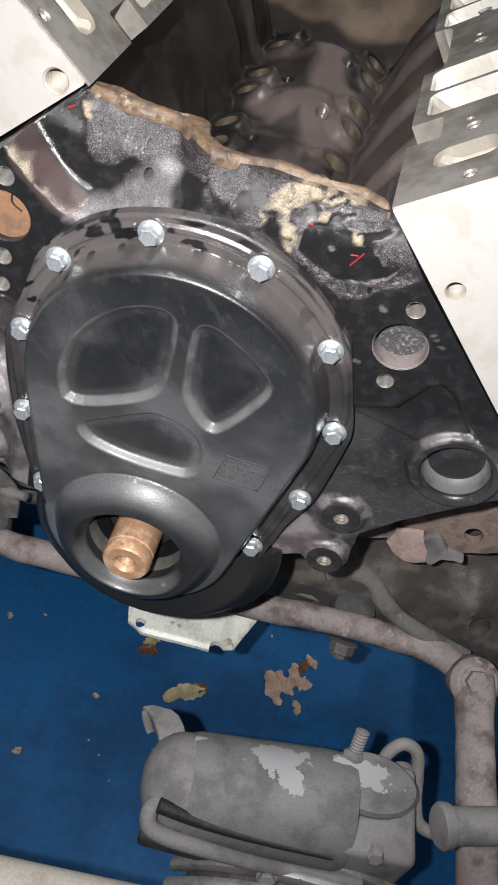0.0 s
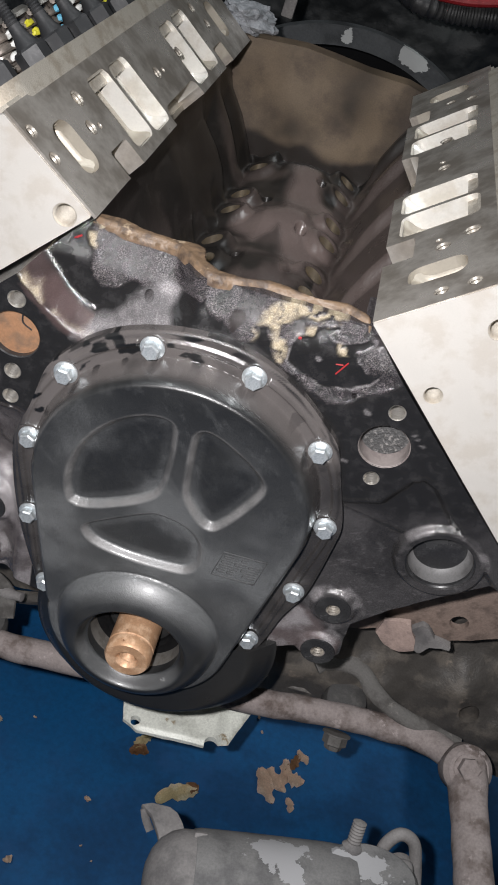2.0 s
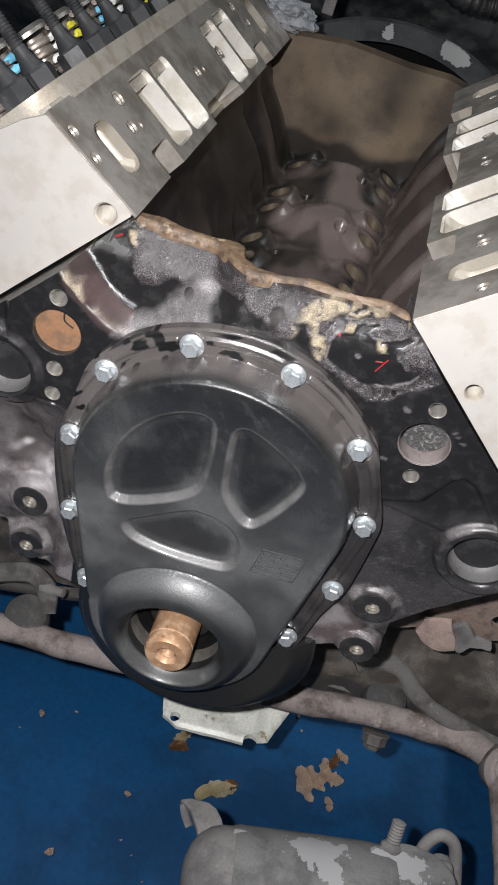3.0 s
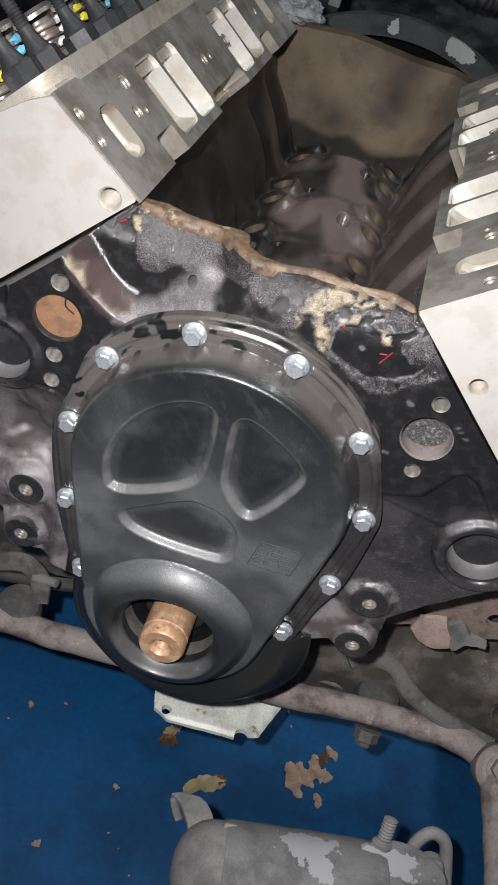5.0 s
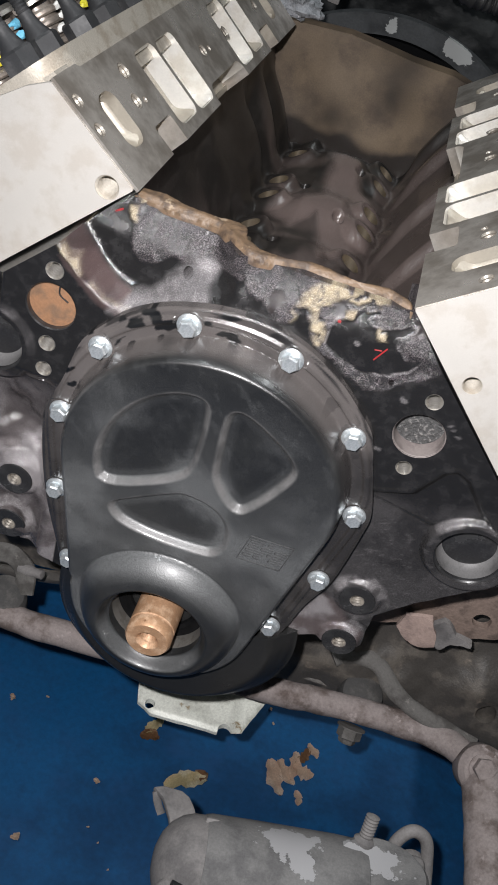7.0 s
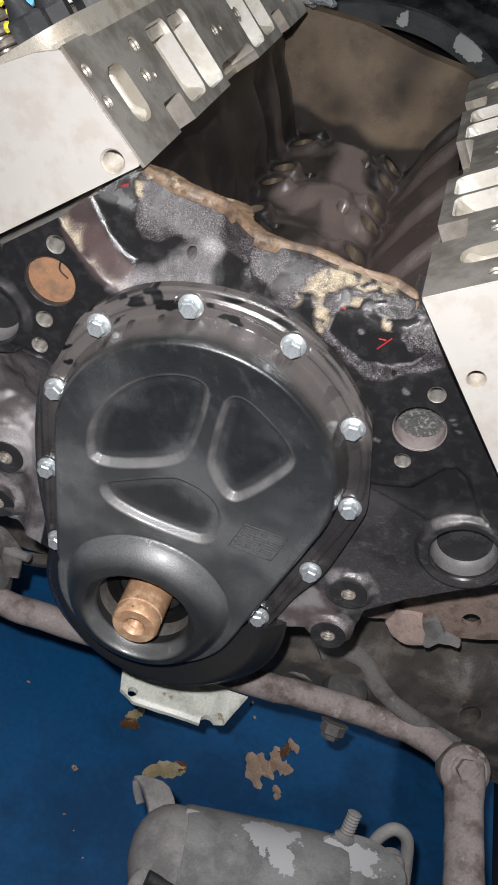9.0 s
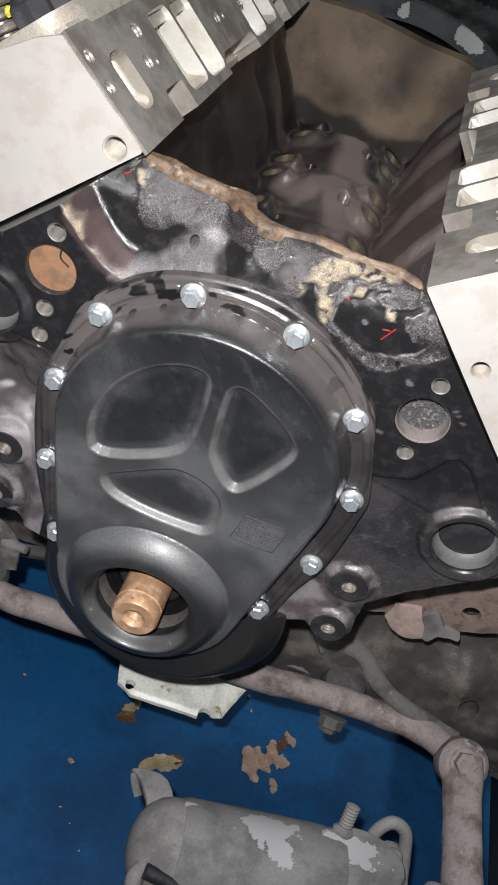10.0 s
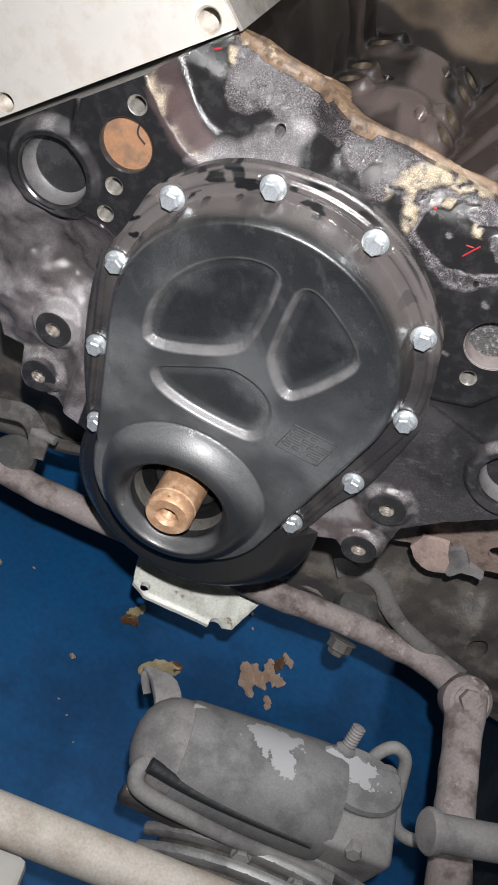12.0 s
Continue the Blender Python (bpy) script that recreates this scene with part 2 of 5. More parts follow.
def layered(name, base, layers, speck_size=1100, relief_depth=0.0005, edges=(0.42, 0.66), **rest):
    """A material with up to four films over it; the wear layer says where: (channel, dark, light, roughness, relief)."""
    mat = material(name, base, **rest)
    N, L = mat.node_tree.nodes, mat.node_tree.links
    bsdf = N["Principled BSDF"]
    wear, sep, tc, speck, span = (N.new("ShaderNode" + kind) for kind in ("Attribute", "SeparateColor", "TexCoord", "TexNoise", "MapRange"))
    wear.attribute_name = "wear"
    L.new(wear.outputs["Color"], sep.inputs[0])
    speck.inputs["Scale"].default_value, speck.inputs["Detail"].default_value, speck.inputs["Roughness"].default_value = speck_size, 5, 0.7
    L.new(tc.outputs["Object"], speck.inputs["Vector"])
    span.inputs[1].default_value, span.inputs[2].default_value = edges
    L.new(speck.outputs[0], span.inputs[0])
    colour = bsdf.inputs["Base Color"].links[0].from_socket
    rough = bsdf.inputs["Roughness"].links[0].from_socket
    rise = None
    for channel, dark, light, r, lift in layers:
        mask = wear.outputs["Alpha"] if channel == 3 else sep.outputs[channel]
        two, over, rr = N.new("ShaderNodeMix"), N.new("ShaderNodeMix"), N.new("ShaderNodeMix")
        two.data_type = over.data_type = "RGBA"
        L.new(span.outputs[0], two.inputs[0])
        two.inputs[6].default_value, two.inputs[7].default_value = (*dark, 1), (*light, 1)
        L.new(mask, over.inputs[0])
        L.new(colour, over.inputs[6])
        L.new(two.outputs[2], over.inputs[7])
        colour = over.outputs[2]
        L.new(mask, rr.inputs[0])
        L.new(rough, rr.inputs[2])
        rr.inputs[3].default_value = r
        rough = rr.outputs[0]
        if lift:
            part_of = N.new("ShaderNodeMath")
            part_of.operation = "MULTIPLY_ADD"
            L.new(mask, part_of.inputs[0])
            part_of.inputs[1].default_value = lift
            if rise:
                L.new(rise, part_of.inputs[2])
            else:
                part_of.inputs[2].default_value = 0.0
            rise = part_of.outputs[0]
    L.new(colour, bsdf.inputs["Base Color"])
    L.new(rough, bsdf.inputs["Roughness"])
    if rise:
        times, grainy, facet = N.new("ShaderNodeMath"), N.new("ShaderNodeBump"), N.new("ShaderNodeTexNoise")
        facet.inputs["Scale"].default_value, facet.inputs["Detail"].default_value = speck_size * 1.0, 1.5
        L.new(tc.outputs["Object"], facet.inputs["Vector"])
        times.operation = "MULTIPLY"
        L.new(rise, times.inputs[0])
        L.new(facet.outputs[0], times.inputs[1])
        L.new(times.outputs[0], grainy.inputs["Height"])
        grainy.inputs["Strength"].default_value, grainy.inputs["Distance"].default_value = 1.0, relief_depth
        L.new(bsdf.inputs["Normal"].links[0].from_socket, grainy.inputs["Normal"])
        L.new(grainy.outputs[0], bsdf.inputs["Normal"])
    return mat


# grey scale, golden sealer, pinkish bare metal, pale powder with painted sheen
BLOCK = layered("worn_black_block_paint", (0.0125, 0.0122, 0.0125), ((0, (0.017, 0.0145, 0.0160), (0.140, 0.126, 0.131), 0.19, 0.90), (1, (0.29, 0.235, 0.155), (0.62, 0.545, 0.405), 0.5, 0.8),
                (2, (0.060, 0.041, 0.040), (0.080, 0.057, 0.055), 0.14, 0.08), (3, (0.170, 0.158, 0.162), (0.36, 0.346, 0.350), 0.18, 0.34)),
                edges=(0.47, 0.63), speck_size=1500, rough=0.10, second=(0.019, 0.0185, 0.019), size=120, fine=1500, bump=0.40, rough2=0.25, depth=0.0005, gloss=0.55, third=(0.11, 0.106, 0.10), third_size=420, third_at=(0.70, 0.76))
# brown dried oil, pale dusting with painted sheen, rubbed edge and painted rim highlights
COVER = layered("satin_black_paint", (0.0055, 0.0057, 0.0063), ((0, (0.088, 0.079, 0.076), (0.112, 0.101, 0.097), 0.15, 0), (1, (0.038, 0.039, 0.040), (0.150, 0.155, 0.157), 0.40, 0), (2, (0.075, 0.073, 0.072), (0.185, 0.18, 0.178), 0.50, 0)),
                speck_size=1700, relief_depth=0.0005, edges=(0.38, 0.66), rough=0.27, second=(0.0095, 0.0098, 0.010), size=30, fine=1300, bump=0.4, rough2=0.36, depth=0.0004, gloss=0.7, coat=0.3)
# brown varnish over dark iron, with sheen and shade painted in
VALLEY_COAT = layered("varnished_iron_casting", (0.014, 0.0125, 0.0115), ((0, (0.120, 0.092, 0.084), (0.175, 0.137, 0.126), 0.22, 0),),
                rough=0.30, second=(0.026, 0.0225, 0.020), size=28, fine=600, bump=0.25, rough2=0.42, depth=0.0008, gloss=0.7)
STAMPED = material("dull_black_paint", (0.060, 0.061, 0.062), 0.55, second=(0.035, 0.035, 0.036), size=120, fine=1500, bump=0.1, depth=0.0003, gloss=0.15)
PAN = material("gloss_black_paint", (0.018, 0.018, 0.018), 0.25, second=(0.018, 0.018, 0.018), size=30, fine=500, bump=0.1, depth=0.0005)
ZINC = material("zinc_plated_steel", (0.70, 0.74, 0.76), 0.30, metal=0.75, second=(0.55, 0.60, 0.62), size=300, fine=1500, bump=0.15, depth=0.0003)
STEEL = material("bright_steel", (0.42, 0.40, 0.37), 0.34, metal=0.8, second=(0.30, 0.28, 0.25), size=120, fine=1800, bump=0.1, depth=0.0003)
COPPER = material("rust_tinted_steel", (0.44, 0.26, 0.15), 0.42, metal=0.35, second=(0.60, 0.40, 0.26), size=120, fine=900, bump=0.2, depth=0.0005, third=(0.20, 0.10, 0.05), third_size=90)
HEAD_END = material("matte_milled_aluminium", (0.49, 0.47, 0.437), 0.50, metal=0.25, second=(0.43, 0.40, 0.36), size=45, fine=1500, bump=0.05, depth=0.0003, third=(0.43, 0.39, 0.335), third_size=40, third_at=(0.60, 0.78), grain_tone=(0.95, 1.04))
# Pale and dark blotches put uneven reflections into the colour.
HEAD_FACE = material("milled_aluminium", (0.74, 0.695, 0.635), 0.25, metal=0.72, second=(0.38, 0.340, 0.295), spread=(0.38, 0.62), size=26, fine=1500, bump=0.10, rough2=0.40, depth=0.0012, grain_tone=(0.95, 1.05))
THREAD = material("dark_threaded_alloy", (0.42, 0.385, 0.335), 0.35, metal=0.6, second=(0.16, 0.145, 0.13), size=120, fine=1200, bump=0.1, depth=0.0003)
WALL_PALE = material("pale_passage_wall", (0.23, 0.20, 0.19), 0.5, second=(0.15, 0.125, 0.12), size=90, fine=900, bump=0.3, depth=0.0005)
HEAD_CAST = material("cast_aluminium", (0.48, 0.445, 0.385), 0.5, metal=0.4, second=(0.34, 0.30, 0.245), size=60, fine=1000, bump=0.4, depth=0.0006)
# Port metal, dim and bright; the bright tone carries glare in its colour.
PORT_FLOOR = material("port_metal_dim", (0.42, 0.385, 0.325), 0.40, metal=0.5, second=(0.32, 0.285, 0.235), size=35, fine=600, bump=0.12, depth=0.0008, grain_tone=(0.94, 1.06))
PORT = material("port_metal_bright", (0.86, 0.84, 0.79), 0.34, metal=0.55, second=(0.66, 0.62, 0.55), size=30, fine=600, bump=0.12, depth=0.0008, grain_tone=(0.95, 1.05))
BORE = material("honed_bore_steel", (0.44, 0.37, 0.28), 0.34, metal=0.85, second=(0.40, 0.33, 0.23), size=120, fine=1200, bump=0.1, depth=0.0003)
VALLEY_WALL = material("dark_oiled_iron", (0.022, 0.021, 0.020), 0.38, second=(0.04, 0.037, 0.034), size=30, fine=500, bump=0.25, depth=0.0008)
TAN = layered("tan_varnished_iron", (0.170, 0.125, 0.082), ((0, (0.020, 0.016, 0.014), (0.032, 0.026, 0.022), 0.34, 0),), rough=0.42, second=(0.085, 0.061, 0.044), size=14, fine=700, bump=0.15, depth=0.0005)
PLUG_WALL = material("grey_plug_wall", (0.12, 0.118, 0.118), 0.5, second=(0.075, 0.073, 0.073), size=60, fine=900, bump=0.2, depth=0.0004)
RUST = material("brown_bare_iron", (0.150, 0.100, 0.062), 0.42, second=(0.070, 0.048, 0.034), size=110, fine=700, bump=0.5, depth=0.0008, third=(0.27, 0.205, 0.14), third_size=70)
PLUG = material("painted_plug", (0.02, 0.02, 0.021), 0.22, second=(0.035, 0.035, 0.036), size=50, fine=800, bump=0.1, depth=0.0004)
ORANGE = material("orange_rust", (0.24, 0.125, 0.065), 0.7, second=(0.15, 0.09, 0.055), size=80, fine=600, bump=0.4, depth=0.0006)
GRIT = material("grey_gritty_scale", (0.06, 0.06, 0.06), 0.4, second=(0.25, 0.24, 0.23), spread=(0.5, 0.7), size=400, fine=900, bump=1.0, depth=0.0015)
DUSTY = material("dusty_grey_metal", (0.185, 0.176, 0.172), 0.7, second=(0.115, 0.11, 0.11), size=25, fine=500, bump=0.3, depth=0.0006)
DUSTY_BARE = material("dusty_grey_metal_worn", (0.150, 0.148, 0.146), 0.6, second=(0.095, 0.094, 0.095), size=30, fine=600, bump=0.25, depth=0.0005,
                      third=(0.29, 0.29, 0.296), third_at=(0.735, 0.74), third_size=75, spots=(((-0.034, 0.016, 0.136), 0.026), ((-0.036, 0.012, 0.150), 0.024), ((-0.0365, 0.012, 0.166), 0.026), ((-0.038, -0.006, 0.158), 0.020)))
DUSTY_CAP = material("dusty_grey_metal_cap", (0.150, 0.148, 0.146), 0.6, second=(0.095, 0.094, 0.095), size=30, fine=600, bump=0.25, depth=0.0005,
                     third=(0.29, 0.29, 0.296), third_at=(0.70, 0.705), third_size=60, spots=(((-0.026, 0.008, 0.004), 0.036), ((0.0, 0.006, 0.004), 0.03)))
PINK_RUST = material("dusty_rusted_steel", (0.25, 0.215, 0.205), 0.75, second=(0.115, 0.09, 0.08), size=38, fine=400, bump=0.5, depth=0.001,
                     third=(0.38, 0.33, 0.32), third_size=45, third_at=(0.6, 0.7))
GREASE = material("greasy_dark_steel", (0.058, 0.053, 0.048), 0.42, second=(0.112, 0.099, 0.085), size=35, fine=500, bump=0.35, depth=0.0012,
                  third=(0.24, 0.20, 0.16), third_size=34, third_at=(0.62, 0.74))
RIB = material("worn_alloy_rib", (0.26, 0.255, 0.25), 0.42, metal=0.3, second=(0.16, 0.155, 0.152), size=40, fine=500, bump=0.2, depth=0.0005)
RUBBER = material("dusty_rubber", (0.050, 0.049, 0.048), 0.75, second=(0.10, 0.095, 0.09), size=40, fine=500, bump=0.3, depth=0.0006)
STRAP = material("grey_caked_steel", (0.105, 0.100, 0.094), 0.7, second=(0.060, 0.056, 0.052), size=45, fine=500, bump=0.5, depth=0.001, third=(0.16, 0.15, 0.14), third_size=50)
MOUNT = material("dark_rusted_plate", (0.21, 0.158, 0.132), 0.55, second=(0.115, 0.086, 0.072), size=60, fine=500, bump=0.5, depth=0.001)
SCRAP = material("pink_gasket_scrap", (0.36, 0.27, 0.235), 0.7, second=(0.24, 0.18, 0.16), size=60, fine=500, bump=0.4, depth=0.001)
BRACKET = material("stained_cast_alloy", (0.74, 0.76, 0.69), 0.42, metal=0.05, second=(0.46, 0.47, 0.42), size=28, fine=500, bump=0.35, depth=0.0008, third=(0.30, 0.24, 0.15), third_size=40)
BLUE = material("blue_painted_floor", (0.003, 0.095, 0.265), 0.55, second=(0.002, 0.060, 0.175), size=7, fine=120, bump=0.25, depth=0.001,
                third=(0.012, 0.085, 0.24), third_size=16, third_at=(0.5, 0.8))
CREAM = material("cream_painted_tube", (0.46, 0.42, 0.37), 0.55, second=(0.38, 0.33, 0.28), size=30, fine=500, bump=0.2, depth=0.0005)
LEAF = material("dry_leaf", (0.74, 0.54, 0.40), 0.7, second=(0.86, 0.70, 0.57), size=60, fine=500, bump=0.4, depth=0.0006, third=(0.16, 0.07, 0.03), third_size=60)
LEAF_BROWN = material("dry_brown_leaf", (0.26, 0.13, 0.06), 0.7, second=(0.42, 0.26, 0.15), size=70, fine=500, bump=0.4, depth=0.0006, third=(0.10, 0.045, 0.02), third_size=60)
LEAF_GOLD = material("dry_yellow_leaf", (0.72, 0.60, 0.34), 0.7, second=(0.85, 0.77, 0.56), size=60, fine=500, bump=0.4, depth=0.0006, third=(0.24, 0.15, 0.05), third_size=50)
BLACK_OXIDE = material("black_oxide_steel", (0.030, 0.031, 0.033), 0.48, metal=0.0, second=(0.06, 0.06, 0.062), size=80, fine=900, bump=0.15, depth=0.0003)
SPRING = material("blued_spring_steel", (0.20, 0.175, 0.155), 0.3, metal=0.5, second=(0.42, 0.36, 0.31), size=60, fine=700, bump=0.1, depth=0.0003)
YELLOW = material("yellow_marker_paint", (0.72, 0.66, 0.04), 0.5)
SKY = material("light_blue_marker_paint", (0.16, 0.50, 0.70), 0.5)
WHITE = material("white_marker_paint", (0.78, 0.78, 0.75), 0.5)
RED = material("red_marker_paint", (0.30, 0.014, 0.018), 0.5)
BAY = material("dark_bay_paint", (0.010, 0.012, 0.013), 0.55, second=(0.03, 0.034, 0.034), size=9, fine=200, bump=0.3, depth=0.002)
BELL = material("grey_bellhousing", (0.055, 0.059, 0.062), 0.6, second=(0.032, 0.034, 0.036), size=20, fine=400, bump=0.3, depth=0.001,
                third=(0.45, 0.46, 0.45), third_size=30, third_at=(0.70, 0.72), spots=(((0.006, 0.240, 0), 0.018), ((0.085, 0.240, 0), 0.03), ((0.105, 0.232, 0), 0.02)))
CLOTH = material("grey_crusted_sealer", (0.30, 0.31, 0.33), 0.8, second=(0.17, 0.18, 0.19), size=60, fine=300, bump=1.0, depth=0.002)
LOOM = material("black_corrugated_plastic", (0.025, 0.025, 0.026), 0.45, second=(0.05, 0.05, 0.05), size=30, fine=500, bump=0.1)
# Near-black rubber; in the bellhousing its colour stands for deep shade.
VOID = material("black_rubber_deep_shade", (0.0035, 0.0035, 0.004), 0.6, second=(0.006, 0.006, 0.006), size=20, gloss=0.1)
WALL = material("workshop_wall", (0.30, 0.30, 0.29), 0.8, second=(0.24, 0.24, 0.23), size=2, fine=30)

# ---------- the setting ----------
def slab(name, sx, sy, sz, at, mat, label, category):
    ob = part(name, box_bm(sx, sy, sz), mat, m=pose(*at))
    return tagged(ob, label, category, kind="structure")


FLOOR_Z = -0.575
slab("floor", 6.0, 6.0, 0.1, (0, 0.6, FLOOR_Z - 0.05), BLUE, "blue painted workshop floor under the car", "floor")
slab("wall_back", 6.2, 0.1, 3.2, (0, 3.65, 1.0), WALL, "plain workshop wall", "wall")
slab("wall_front", 6.2, 0.1, 3.2, (0, -2.45, 1.0), WALL, "plain workshop wall", "wall")
slab("wall_left", 0.1, 6.0, 3.2, (-3.05, 0.6, 1.0), WALL, "plain workshop wall", "wall")
slab("wall_right", 0.1, 6.0, 3.2, (3.05, 0.6, 1.0), WALL, "plain workshop wall", "wall")
slab("ceiling", 6.2, 6.2, 0.1, (0, 0.6, 2.65), WALL, "plain workshop ceiling", "ceiling")

# ---------- engine block ----------
CRANK_Z = 0.003
block = thing("engine_block", "black painted iron V8 engine block, paint flaking, front bare of accessories", "engine block")

FACE = [(0.078, -0.014), (0.092, -0.009), (0.113, 0.001), (0.133, -0.004), (0.142, 0.007), (0.141, 0.038), (0.161, 0.061), (0.191, 0.089), (0.214, 0.110), (0.229, 0.124),
        (0.084, 0.2675), (0.079, 0.2665), (0.020, 0.2665), (-0.079, 0.2665), (-0.084, 0.2685),
        (-0.229, 0.124), (-0.200, 0.090), (-0.170, 0.055), (-0.157, 0.020), (-0.141, 0.021), (-0.137, -0.002), (-0.124, -0.010), (-0.107, -0.008), (-0.078, -0.014)]
LEFT_POCKET = [(-0.125, 0.250), (-0.112, 0.237), (-0.096, 0.221), (-0.083, 0.212), (-0.070, 0.2085), (-0.056, 0.213), (-0.038, 0.225), (-0.016, 0.234), (-0.009, 0.242), (-0.009, 0.250), (-0.014, 0.262), (-0.012, 0.300), (-0.085, 0.300)]
RIGHT_CRUST = [(0.036, 0.256), (0.038, 0.237), (0.052, 0.224), (0.067, 0.217), (0.076, 0.2145), (0.086, 0.217), (0.112, 0.239), (0.086, 0.280), (0.036, 0.280)]
BOSSES = [(0.1255, 0.050), (0.127, 0.005), (-0.1225, 0.053), (-0.123, 0.009)]
HOLES = [(0.1135, 0.222, 0.0052), (0.1140, 0.172, 0.0050), (-0.1130, 0.222, 0.0056), (-0.1120, 0.172, 0.0054), (-0.1120, 0.153, 0.0052),
         (-0.0415, 0.2395, 0.0030), (0.087, 0.224, 0.0018)] + [(x, z, 0.0050) for x, z in BOSSES]
PORTS = [(0.1140, 0.1970, 0.0150), (-0.1125, 0.1980, 0.0152)]
PLUGS = [(0.1765, 0.120), (-0.149, 0.1585)]


def face_sdf(u, v):
    d = polygon(u, v, FACE) + 0.0012 * (fbm(u, v, 0.008, 2, 5) - 0.5) * (v < 0.13)
    for x, z, r in HOLES:
        d = np.maximum(d, -circle(u, v, x, z, r))
    for x, z, r in PORTS:
        d = np.maximum(d, -circle(u, v, x, z, r))
    for x, z in PLUGS:
        d = np.maximum(d, -circle(u, v, x, z, 0.0222))
    return np.maximum(d, -egg(u, v, 0.010, 0.058, 0.127, 0.080))


SCALE_LEFT = [(-0.084, 0.264), (-0.080, 0.254), (-0.078, 0.246), (-0.076, 0.239), (-0.068, 0.235), (-0.063, 0.237), (-0.058, 0.240), (-0.052, 0.243), (-0.046, 0.242), (-0.035, 0.246), (-0.026, 0.246), (-0.016, 0.250),
              (-0.010, 0.252), (-0.006, 0.262), (-0.010, 0.275), (-0.022, 0.276), (-0.078, 0.276)]
SCALE_RIGHT = [(-0.010, 0.275), (-0.012, 0.264), (-0.008, 0.252), (-0.002, 0.246), (0.004, 0.245), (0.009, 0.242), (0.013, 0.238), (0.019, 0.238), (0.023, 0.242), (0.027, 0.251), (0.029, 0.252), (0.034, 0.241),
               (0.038, 0.232), (0.053, 0.224), (0.068, 0.218), (0.076, 0.215), (0.085, 0.218), (0.097, 0.229), (0.111, 0.241), (0.105, 0.249), (0.083, 0.276), (0.005, 0.277)]
FLAKED = [(0.044, 0.236), (0.043, 0.245), (0.046, 0.250), (0.055, 0.256), (0.060, 0.260), (0.067, 0.262), (0.068, 0.259), (0.063, 0.255), (0.067, 0.253), (0.073, 0.253), (0.079, 0.256), (0.085, 0.260), (0.089, 0.259),
          (0.090, 0.256), (0.085, 0.253), (0.082, 0.251), (0.084, 0.246), (0.090, 0.241), (0.100, 0.243), (0.094, 0.234), (0.085, 0.227), (0.073, 0.223), (0.062, 0.225), (0.051, 0.229), (0.046, 0.233)]
CAKE = [(0.022, 0.241), (0.025, 0.257), (0.028, 0.261), (0.034, 0.266), (0.039, 0.269), (0.046, 0.268), (0.046, 0.260), (0.041, 0.256), (0.038, 0.252), (0.040, 0.245), (0.045, 0.232), (0.040, 0.231), (0.035, 0.241), (0.0325, 0.251), (0.027, 0.253), (0.025, 0.244)]
CRUMBS = [[(-0.059, 0.267), (-0.053, 0.270), (-0.045, 0.274), (-0.030, 0.272), (-0.032, 0.267), (-0.044, 0.267), (-0.053, 0.264)], [(-0.081, 0.269), (-0.073, 0.270), (-0.072, 0.265), (-0.079, 0.264)],
          [(-0.085, 0.261), (-0.080, 0.262), (-0.078, 0.255), (-0.082, 0.255)], [(-0.108, 0.250), (-0.103, 0.253), (-0.102, 0.249), (-0.106, 0.246)], [(0.0700, 0.253), (0.073, 0.252), (0.0755, 0.246), (0.0725, 0.245)],
          [(0.039, 0.270), (0.057, 0.272), (0.081, 0.271), (0.078, 0.266), (0.067, 0.265), (0.057, 0.262), (0.046, 0.259)], [(0.046, 0.250), (0.047, 0.253), (0.055, 0.258), (0.060, 0.262), (0.066, 0.262), (0.061, 0.259), (0.056, 0.255)]]
MAROON = [[(0.007, 0.247), (0.008, 0.252), (0.013, 0.254), (0.017, 0.250), (0.014, 0.246), (0.012, 0.241), (0.009, 0.242)], [(0.043, 0.258), (0.046, 0.259), (0.049, 0.253), (0.045, 0.249)], [(0.090, 0.256), (0.096, 0.257), (0.094, 0.263), (0.088, 0.262)]]
POCKET_SHEEN = [(-0.078, 0.207), (-0.070, 0.216), (-0.060, 0.222), (-0.050, 0.232), (-0.044, 0.242), (-0.034, 0.250), (-0.024, 0.249), (-0.028, 0.240), (-0.022, 0.231), (-0.036, 0.224), (-0.063, 0.210)]

CHIPS = [(0.097, 0.216, 0.0024, 0.45), (0.0935, 0.179, 0.0014, 0.4), (0.0965, 0.179, 0.0013, 0.4), (0.128, 0.211, 0.0013, 0.35), (0.131, 0.2075, 0.0014, 0.35), (0.1345, 0.203, 0.0015, 0.35), (0.061, 0.239, 0.0022, 0.6)]


